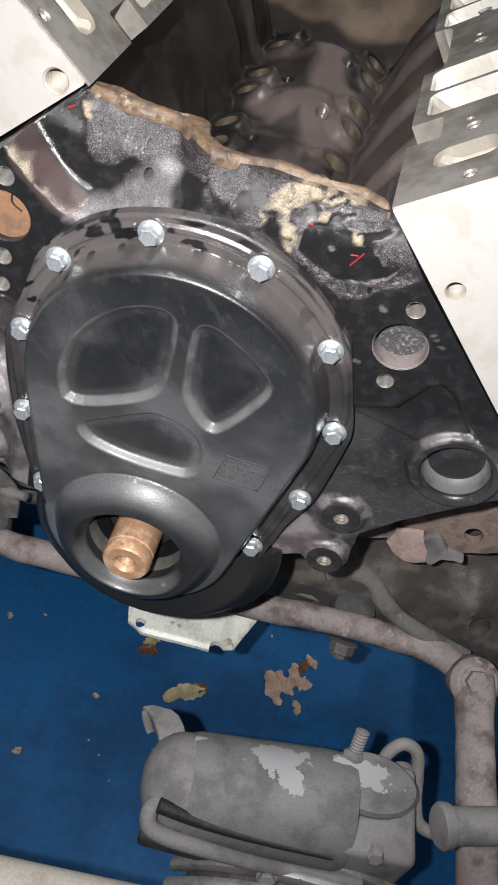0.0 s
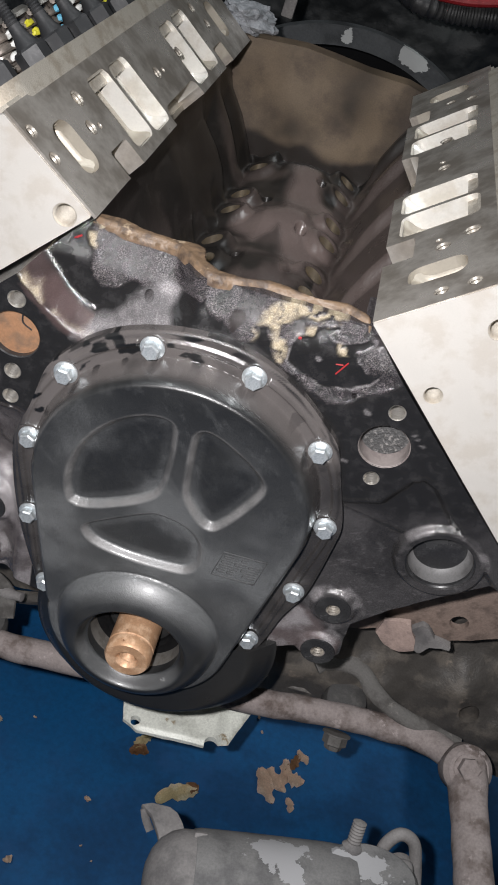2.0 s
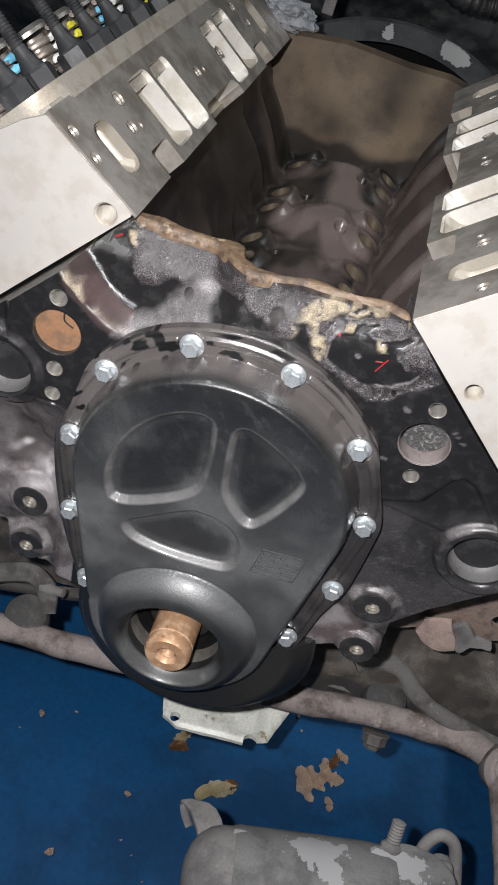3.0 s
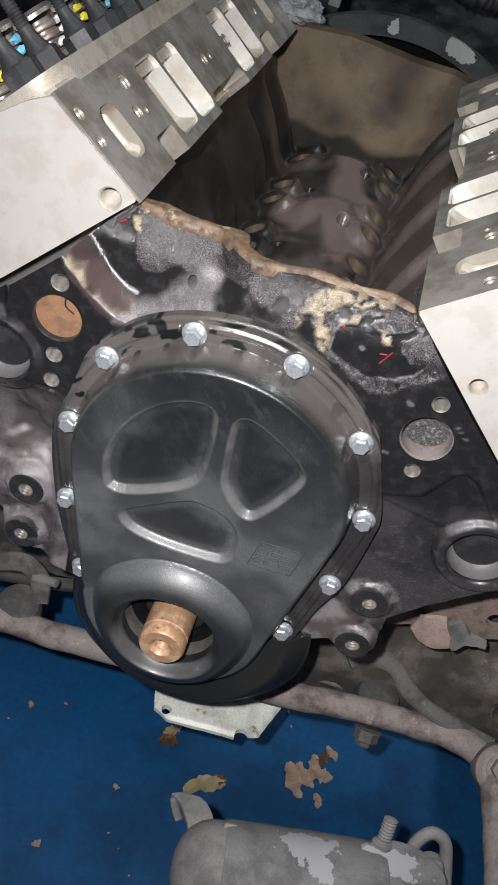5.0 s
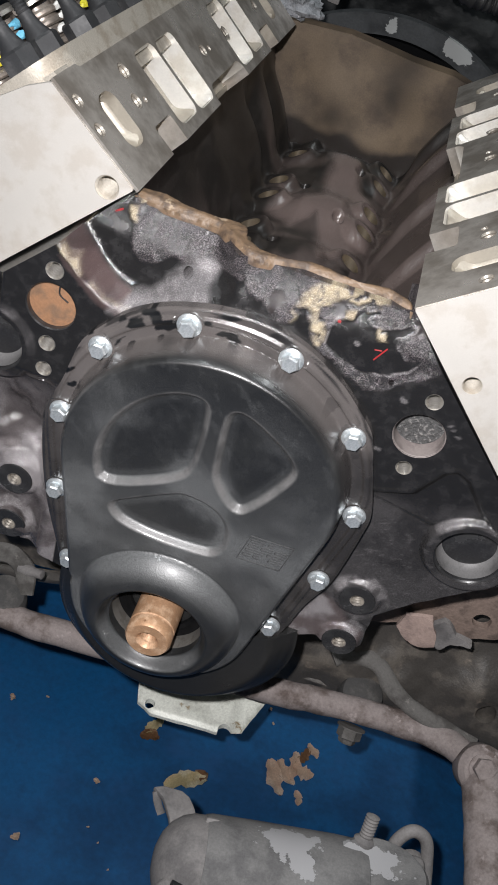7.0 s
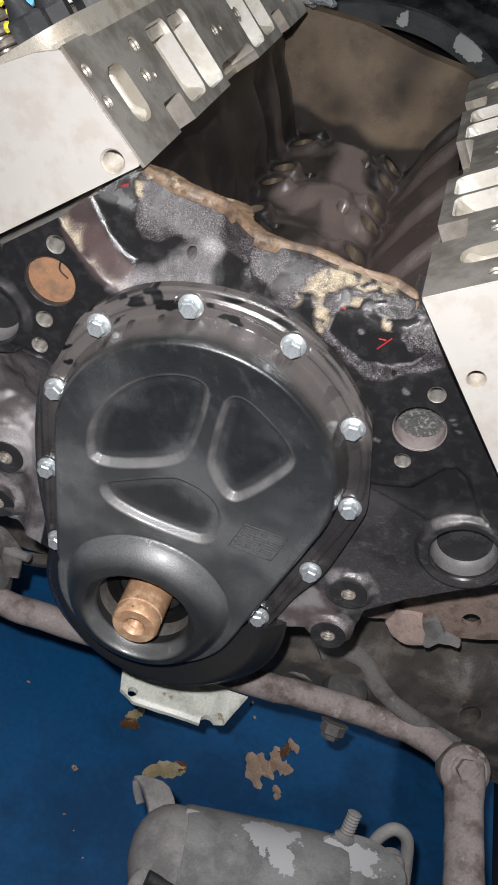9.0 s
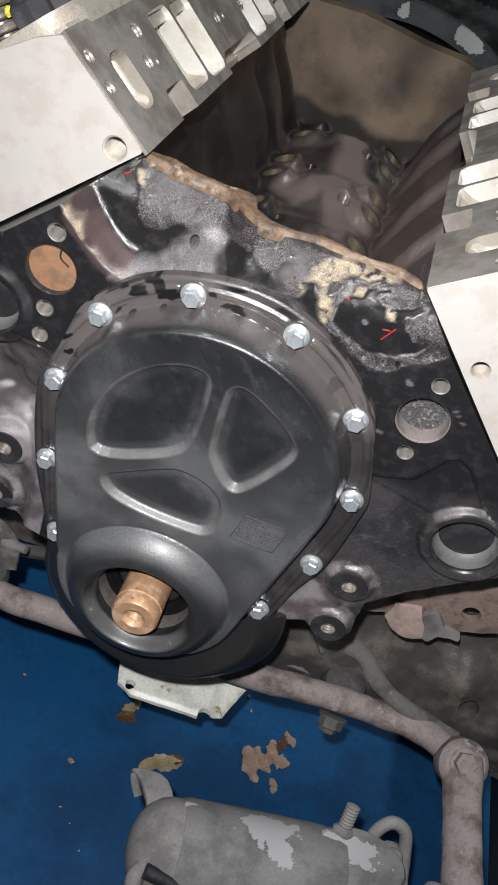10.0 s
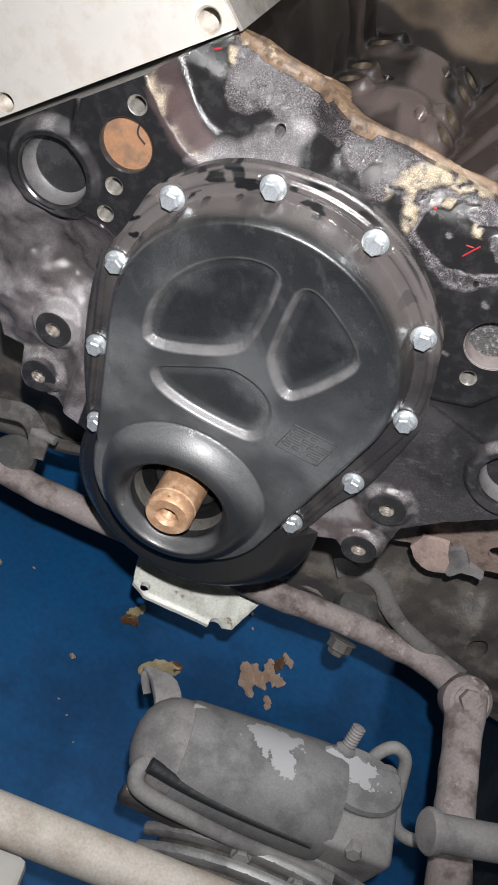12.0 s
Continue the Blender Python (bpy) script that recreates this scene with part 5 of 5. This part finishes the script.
part("weld_bead", tube([(0.19, 0.166, -0.075), (0.22, 0.166, -0.060), (0.26, 0.166, -0.045)], 0.004, 10, 6, 0.3), GREASE, frame_)
frame_ = thing("crossmember", "greasy dark steel crossmember caked with dirt", "crossmember", group="crossmembers")
cross = lumpy_plate("beam", [(-0.60, -0.26), (-0.60, 0.05), (-0.30, 0.01), (-0.20, -0.03), (-0.15, -0.06), (-0.095, -0.10), (-0.085, -0.20), (-0.12, -0.215), (-0.20, -0.235), (-0.30, -0.25)],
                    (0, 0.20, 0), lambda u, v: 0.03 * ramp(-0.10, -0.17, v), GREASE, 8, 0.018, 0.12, parent=frame_)
part("lip", tube([(-0.60, 0.160, -0.262), (-0.30, 0.158, -0.248), (-0.16, 0.158, -0.226), (-0.09, 0.160, -0.205)], 0.007, 12, 6, 0.2), GREASE, frame_)
part("stub", turned([(0.006, 0.0), (0.006, 0.012), (0.0045, 0.016), (0.0045, 0.024), (0, 0.025)], 14), DUSTY, frame_, m=pose(-0.148, 0.117, -0.172, 0, 75, -10))
mount = lumpy_plate("mount_plate", [(0.160, -0.075), (0.172, -0.040), (0.205, -0.010), (0.240, 0.022), (0.36, 0.075), (0.36, 0.005), (0.272, -0.040), (0.232, -0.062), (0.195, -0.062)],
                    (0, 0.108, 0), lambda u, v: 0 * u, MOUNT, 5, 0.004, 0.006, holes=((0.247, -0.029, 0.0080),))
hex_bolt(mount, (0.247, 0.104, -0.029), 0.0050, 0.004, 0.0074, 10, mat=PINK_RUST)
tagged(mount, "rusty brown engine mount plate with a bolt hole", "mount plate")
tape = lumpy_plate("torn_gasket", [(0.184, -0.060), (0.187, -0.043), (0.198, -0.040), (0.208, -0.038), (0.216, -0.050), (0.220, -0.064), (0.203, -0.075), (0.196, -0.072)], (0, 0.100, 0), lambda u, v: 0.004 * ramp(0.2, 0.21, u), SCRAP, 9, 0.006, 0.003)
tagged(tape, "torn scrap of pinkish gasket on the mount", "gasket scrap")
tape = lumpy_plate("crumpled_foil", [(0.210, -0.042), (0.217, -0.031), (0.223, -0.034), (0.232, -0.045), (0.247, -0.047), (0.247, -0.051), (0.232, -0.056), (0.224, -0.067), (0.214, -0.060)], (0, 0.099, 0), lambda u, v: 0.004 * fbm(u, v, 0.01, 2, 4), DUSTY, 4, 0.010, 0.003)
tagged(tape, "crumpled scrap of grey foil on the mount", "foil scrap")

foot = thing("alloy_bracket", "stained cast alloy bracket below the oil pan", "bracket")
outline = [(-0.022, 0.150), (-0.013, 0.090), (-0.007, 0.068), (0.008, 0.060), (0.073, 0.065), (0.096, 0.076), (0.112, 0.118), (0.116, 0.150)]
mesh = relief("bracket_body", lambda u, v: np.maximum(np.maximum(polygon(u, v, outline) + 0.0012 * (fbm(u, v, 0.01, 2, 6) - 0.5), -circle(u, v, 0.0045, 0.0685, 0.0048)), -circle(u, v, 0.0800, 0.0675, 0.0072)),
              lambda u, v: 0.004 * ramp(0.08, 0.12, v) + 0.002 * fbm(u, v, 0.03, 3, 2) - 0.005 * ramp(0.078, 0.092, u) - 0.003 * ramp(0.004, 0.0, -polygon(u, v, outline)), (-0.026, 0.12, 0.055, 0.155), 0.0018, -0.006)
place("bracket_body", mesh, BRACKET, foot, m=pose(0.004, 0.006, -0.243))
part("stem", box_bm(0.06, 0.05, 0.12, 0.006), BRACKET, foot, m=pose(0.045, 0.150, -0.205))

beam = part("frame_rail", box_bm(0.09, 0.9, 0.12, 0.01), BAY, m=pose(0.475, 0.10, -0.32))
tagged(beam, "black steel frame rail beside the engine", "frame rail")

# ---------- compressor ----------
comp = thing("compressor", "dusty grey compressor with flaking paint and a grooved pulley", "compressor")


AXIS = Matrix.Translation((0.0, -0.1045, -0.178)) @ pose(0, 0, 0, 0, 0, 8.3) @ pose(0, 0, 0, 0, 90, 0)
dome = [(0.0, 0.0540), (0.010, 0.0548), (0.020, 0.0580), (0.028, 0.0635), (0.0340, 0.0715), (0.0368, 0.0800), (0.0375, 0.0920)]
part("end_dome", turned(dome, 56), DUSTY, comp, "rounded end of the housing", m=AXIS)
part("housing", turned([(0.030, 0.088), (0.0380, 0.0885), (0.0392, 0.0930), (0.0410, 0.130), (0.0432, 0.190), (0.0430, 0.206), (0.0415, 0.212), (0.030, 0.212)], 64), DUSTY_BARE, comp, "flaking grey paint with bare metal patches", m=AXIS)
part("seam_lug", box_bm(0.012, 0.012, 0.008, 0.003), DUSTY, comp, m=pose(0.088, -0.072, -0.150, 35, 0, 10))
part("rear_block", box_bm(0.064, 0.075, 0.085, 0.006, 3), DUSTY, comp, m=pose(0.229, -0.072, -0.197, 3, 0, 6))
part("front_arm", tube([(0.074, -0.112, -0.166), (0.067, -0.124, -0.165), (0.069, -0.133, -0.170), (0.080, -0.135, -0.175), (0.104, -0.133, -0.181), (0.163, -0.124, -0.194), (0.235, -0.116, -0.198)], 0.0064, 18, 6), DUSTY, comp)
lane = [(0.0365 + 0.0062 * k, math.radians(a), z) for k, a, z in ((0.0, 233, 0.068), (0.1, 245, 0.102), (0.55, 251.5, 0.148), (1.0, 254, 0.200))]
# Solid dark strip drawn for the shade between housing and arm.
part("slot", tube([(r * math.cos(a), r * math.sin(a), z) for r, a, z in lane], lambda k: 0.0058 - 0.0036 * k, 12, 6), BAY, comp, "black strip standing for the shaded gap under the housing", m=AXIS)
part("arm_web", box_bm(0.17, 0.012, 0.028, 0.004), GREASE, comp, m=pose(0.150, -0.118, -0.212, 0, 0, 3))
part("lug", prism([(0.037, -0.043), (0.045, -0.039), (0.060, -0.038), (0.067, -0.041), (0.073, -0.048), (0.083, -0.066), (0.066, -0.084), (0.056, -0.062), (0.047, -0.049)], -0.0065, 0.0014, pose(0, 0, -0.1755)), DUSTY, comp, "torn flat lug on the housing")
part("lug_tip", tube([(0.040, -0.044, -0.179), (0.044, -0.049, -0.184), (0.050, -0.056, -0.188)], 0.0034, 10, 5, 0.5, 0.5), DUSTY, comp, "bent torn tip of the lug")
part("stud", turned([(0.0085, -0.012), (0.0085, 0.0), (0.0062, 0.002)] + [(0.0056 if i % 2 else 0.0050, 0.003 + i * 0.0013) for i in range(14)] + [(0, 0.022)], 16), DUSTY, comp, "threaded stud", m=pose(0.203, -0.046, -0.141, -32, 0, 0))
part("cap", turned([(0, 0.006), (0.028, 0.0055), (0.0375, 0.004), (0.041, 0.0), (0.041, -0.004), (0.038, -0.006), (0, -0.006)], 48), DUSTY_CAP, comp, "end cap with bare metal showing", m=pose(0.220, -0.062, -0.147, 8, 4, 6) @ Matrix.Diagonal((0.95, 0.58, 1, 1)))
part("cap_bolt", turned([(0.007, 0), (0.007, 0.007), (0.0055, 0.009), (0, 0.009)], 6), DUSTY, comp, m=pose(0.233, -0.104, -0.160, 70, 0, 0))
part("hook_pipe", tube([(0.232, -0.034, -0.176), (0.234, -0.026, -0.158), (0.243, -0.020, -0.148), (0.256, -0.020, -0.154), (0.264, -0.028, -0.172), (0.268, -0.042, -0.184), (0.270, -0.062, -0.180), (0.278, -0.072, -0.170), (0.292, -0.072, -0.160)], 0.0052, 14, 8), DUSTY, comp, "bent grey pipe")
part("pipe_flange", turned([(0, -0.003), (0.011, -0.003), (0.011, 0.003), (0, 0.003)], 24), DUSTY, comp, m=pose(0.252, -0.030, -0.176, 70, 0, 0))


def fin_outline(r, deep, x0, x1):
    """A curved blade with a rounded near end."""
    top = [(x, math.sqrt(r * r - x * x) - r) for x in np.linspace(x0, x1, 14)]
    return top + [(x, z - deep) for x, z in reversed(top[2:])] + [(x0 + 0.004, top[0][1] - deep * 0.75)]


for k in range(5):
    blade = prism([(float(u), float(v)) for u, v in fin_outline(0.150, 0.016, -0.113 - 0.001 * k, 0.09)], 0.0090, 0.0036)
    part("pulley_rib", blade, RIB, comp, "worn pulley rib", m=Matrix.Translation((0.208, -0.105 - k * 0.0155, -0.188)) @ FRONT)
part("pulley_hub", prism([(float(u), float(v)) for u, v in fin_outline(0.140, 0.05, -0.098, 0.09)], 0.085, 0.003), GREASE, comp, m=Matrix.Translation((0.208, -0.098, -0.202)) @ FRONT)
for x in (0.165, 0.212):
    hex_bolt(comp, (x, -0.130, -0.200), 0.006, 0.006, 0.008, 15, m=pose(0, 0, 0, 60, 0, 0), mat=DUSTY)

# ---------- radiator support in front ----------
tie = thing("support_tube", "cream painted steel tube in front of the engine", "tube")
part("tube", tube([(-0.40, -0.242, -0.150), (-0.02, -0.207, -0.150), (0.15, -0.190, -0.150), (0.45, -0.160, -0.150)], 0.0160, 24, 6), CREAM, tie)
lip = part("bumper_lip", box_bm(0.5, 0.05, 0.02, 0.006), HEAD_END, m=pose(-0.22, -0.272, -0.150, 0, 0, 6))
tagged(lip, "white painted bumper edge in front of the tube", "bumper")

# ---------- behind the engine ----------
bell = thing("bellhousing", "grey cast bellhousing with bare alloy patches behind the engine", "bellhousing")
ringm = relief("bell_ring", lambda u, v: np.maximum(np.maximum(circle(u, v, 0.028, 0.024, 0.229), -circle(u, v, 0.028, 0.024, 0.2055)), 0.06 - v), lambda u, v: 0.002 * fbm(u, v, 0.03, 3, 1), (-0.21, 0.262, 0.05, 0.265), 0.004, -0.018)
place("bell_ring", ringm, BELL, bell, m=Matrix.Translation((0, 0.74, 0)) @ FRONT)
# Near-black disc put behind the ring for the unlit opening.
part("shade_disc", turned([(0.03, 0.0), (0.12, 0.004), (0.196, 0.010), (0.206, 0.010), (0.206, -0.01), (0, -0.01)], 64), VOID, bell, m=Matrix.Translation((0.02, 0.86, 0.0)) @ FRONT)
for x, z, a in ((0.005, 0.197, 0.010), (0.061, 0.187, 0.017)):
    part("clutch_finger", prism([(a * math.cos(k * 0.3142) * 1.2, a * 0.5 * math.sin(k * 0.3142)) for k in range(20)], 0.004, 0.001), PORT, bell, "pale bare metal piece inside the housing", m=Matrix.Translation((x, 0.80, z)) @ FRONT)
wall = lumpy_plate("firewall", [(-0.9, -0.35), (-0.9, 0.8), (0.9, 0.8), (0.9, -0.35)], (0, 0.93, 0), lambda u, v: 0.05 * fbm(u, v, 0.3, 2, 7), BAY, 6, 0.02, 0.02)
tagged(wall, "dark painted firewall of the engine bay", "firewall", kind="structure")
post = part("steel_post", box_bm(0.012, 0.005, 0.09, 0.0015), DUSTY, m=pose(-0.0485, 0.545, 0.330, -4, 4, 0))
tagged(post, "grey flat steel tab behind the engine", "bracket")
lump = part("sealer_lump", blob(0.027, 0.020, 0.013, 0.35, 0.5, 5), CLOTH, m=pose(-0.082, 0.490, 0.287))
tagged(lump, "lump of crusty grey sealer at the head's rear", "sealer lump")
loom = thing("wiring_loom", "black corrugated wiring loom with a red wire", "wiring loom")
line = smooth_line([(-0.02, 0.86, 0.34), (0.059, 0.66, 0.318), (0.105, 0.65, 0.314), (0.142, 0.65, 0.318), (0.20, 0.65, 0.326), (0.34, 0.68, 0.33)], 24)
part("sleeve", tube(line[::2], lambda k: 0.0125 if int(k * 60) % 2 else 0.0108, 14, 2), LOOM, loom)
part("wire", tube([(0.085, 0.640, 0.326), (0.125, 0.636, 0.330), (0.170, 0.640, 0.340), (0.22, 0.66, 0.345), (0.34, 0.70, 0.345)], 0.0045, 10, 6), RED, loom, "red wire")
part("sheath", tube([(0.10, 0.655, 0.335), (0.15, 0.652, 0.342), (0.21, 0.668, 0.352), (0.34, 0.70, 0.355)], 0.010, 12, 6), LOOM, loom)


# ---------- dry leaves and crumbs on the floor ----------
def leaf(x, y, length, width, turn, mat, seed, label):
    """A curled dry leaf with a ragged edge."""
    rnd = random.Random(seed)
    bm = bmesh.new()
    rows, cols = 12, 7
    grid = []
    for i in range(rows):
        a = i / (rows - 1)
        w = 1.35 * width * math.sin(math.pi * (0.06 + 0.90 * a)) ** 0.7 * (0.65 + 0.55 * rnd.random())
        grid.append([bm.verts.new(((a - 0.5) * length, w * (j / (cols - 1) - 0.5) + 0.15 * width * math.sin(a * 5 + seed),
                                   0.004 + 0.35 * width * abs(j / (cols - 1) - 0.5) ** 1.3 + 0.12 * width * math.sin(a * 7 + seed * 2) ** 2)) for j in range(cols)])
    for i in range(rows - 1):
        for j in range(cols - 1):
            bm.faces.new((grid[i][j], grid[i + 1][j], grid[i + 1][j + 1], grid[i][j + 1]))
    bmesh.ops.solidify(bm, geom=bm.faces[:], thickness=0.0008)
    ob = part("dry_leaf", bm, mat, m=pose(x, y, FLOOR_Z, 0, 0, turn))
    return tagged(ob, label, "leaf", "leaves on the floor")


leaf(0.186, 0.258, 0.052, 0.018, -58, LEAF, 1, "curled tan dry leaf on the blue floor")
leaf(0.199, 0.270, 0.040, 0.014, -48, LEAF, 2, "curled tan dry leaf on the blue floor")
leaf(0.208, 0.284, 0.046, 0.013, 82, LEAF, 3, "narrow curled tan leaf on the blue floor")
leaf(0.222, 0.280, 0.030, 0.017, -8, LEAF, 8, "broad tan dry leaf on the blue floor")
leaf(0.219, 0.304, 0.034, 0.010, 62, LEAF_BROWN, 9, "dark brown shrivelled leaf on the floor")
leaf(0.230, 0.317, 0.024, 0.010, -56, LEAF, 4, "small tan curled leaf on the blue floor")
leaf(0.222, 0.241, 0.022, 0.008, -76, LEAF, 5, "small tan leaf scrap on the floor")
leaf(0.075, 0.209, 0.058, 0.019, 34, LEAF_GOLD, 6, "yellowed dry leaf on the blue floor")
leaf(0.092, 0.222, 0.022, 0.014, 70, LEAF_BROWN, 12, "brown tip of a dry leaf on the floor")
leaf(0.013, 0.271, 0.034, 0.013, 68, LEAF_GOLD, 7, "yellowed twisted dry leaf under the bracket")
leaf(0.012, 0.254, 0.026, 0.014, 5, LEAF_BROWN, 11, "brown twisted dry leaf under the bracket")
for k, (x, y, s) in enumerate(((-0.031, 0.169, 0.012), (-0.095, 0.070, 0.016), (-0.176, 0.240, 0.014), (-0.134, 0.258, 0.007), (-0.02, 0.11, 0.005), (0.02, 0.07, 0.004), (0.16, 0.36, 0.008), (-0.194, 0.211, 0.005), (-0.002, 0.096, 0.004), (0.168, 0.338, 0.007))):
    leaf(x, y, s * 0.75, s * 0.42, k * 50, LEAF, 20 + k, "small crumb of dry leaf on the floor")
marks = ((0.0755, 0.2385, 0.011, 0.0008, 62), (0.0735, 0.2405, 0.0045, 0.0006, 10), (0.048, 0.249, 0.0020, 0.0016, 0), (-0.0895, 0.2575, 0.0060, 0.0012, 35))
for x, z, a, b, turn in marks:
    part("red_paint_stroke", box_bm(a, 0.0012, b, 0.0004, 1), RED, block, "stroke of red marker paint", m=pose(x, -float(face_height(np.array([x]), np.array([z]))[0]) - 0.0002, z, 0, -turn, 0))
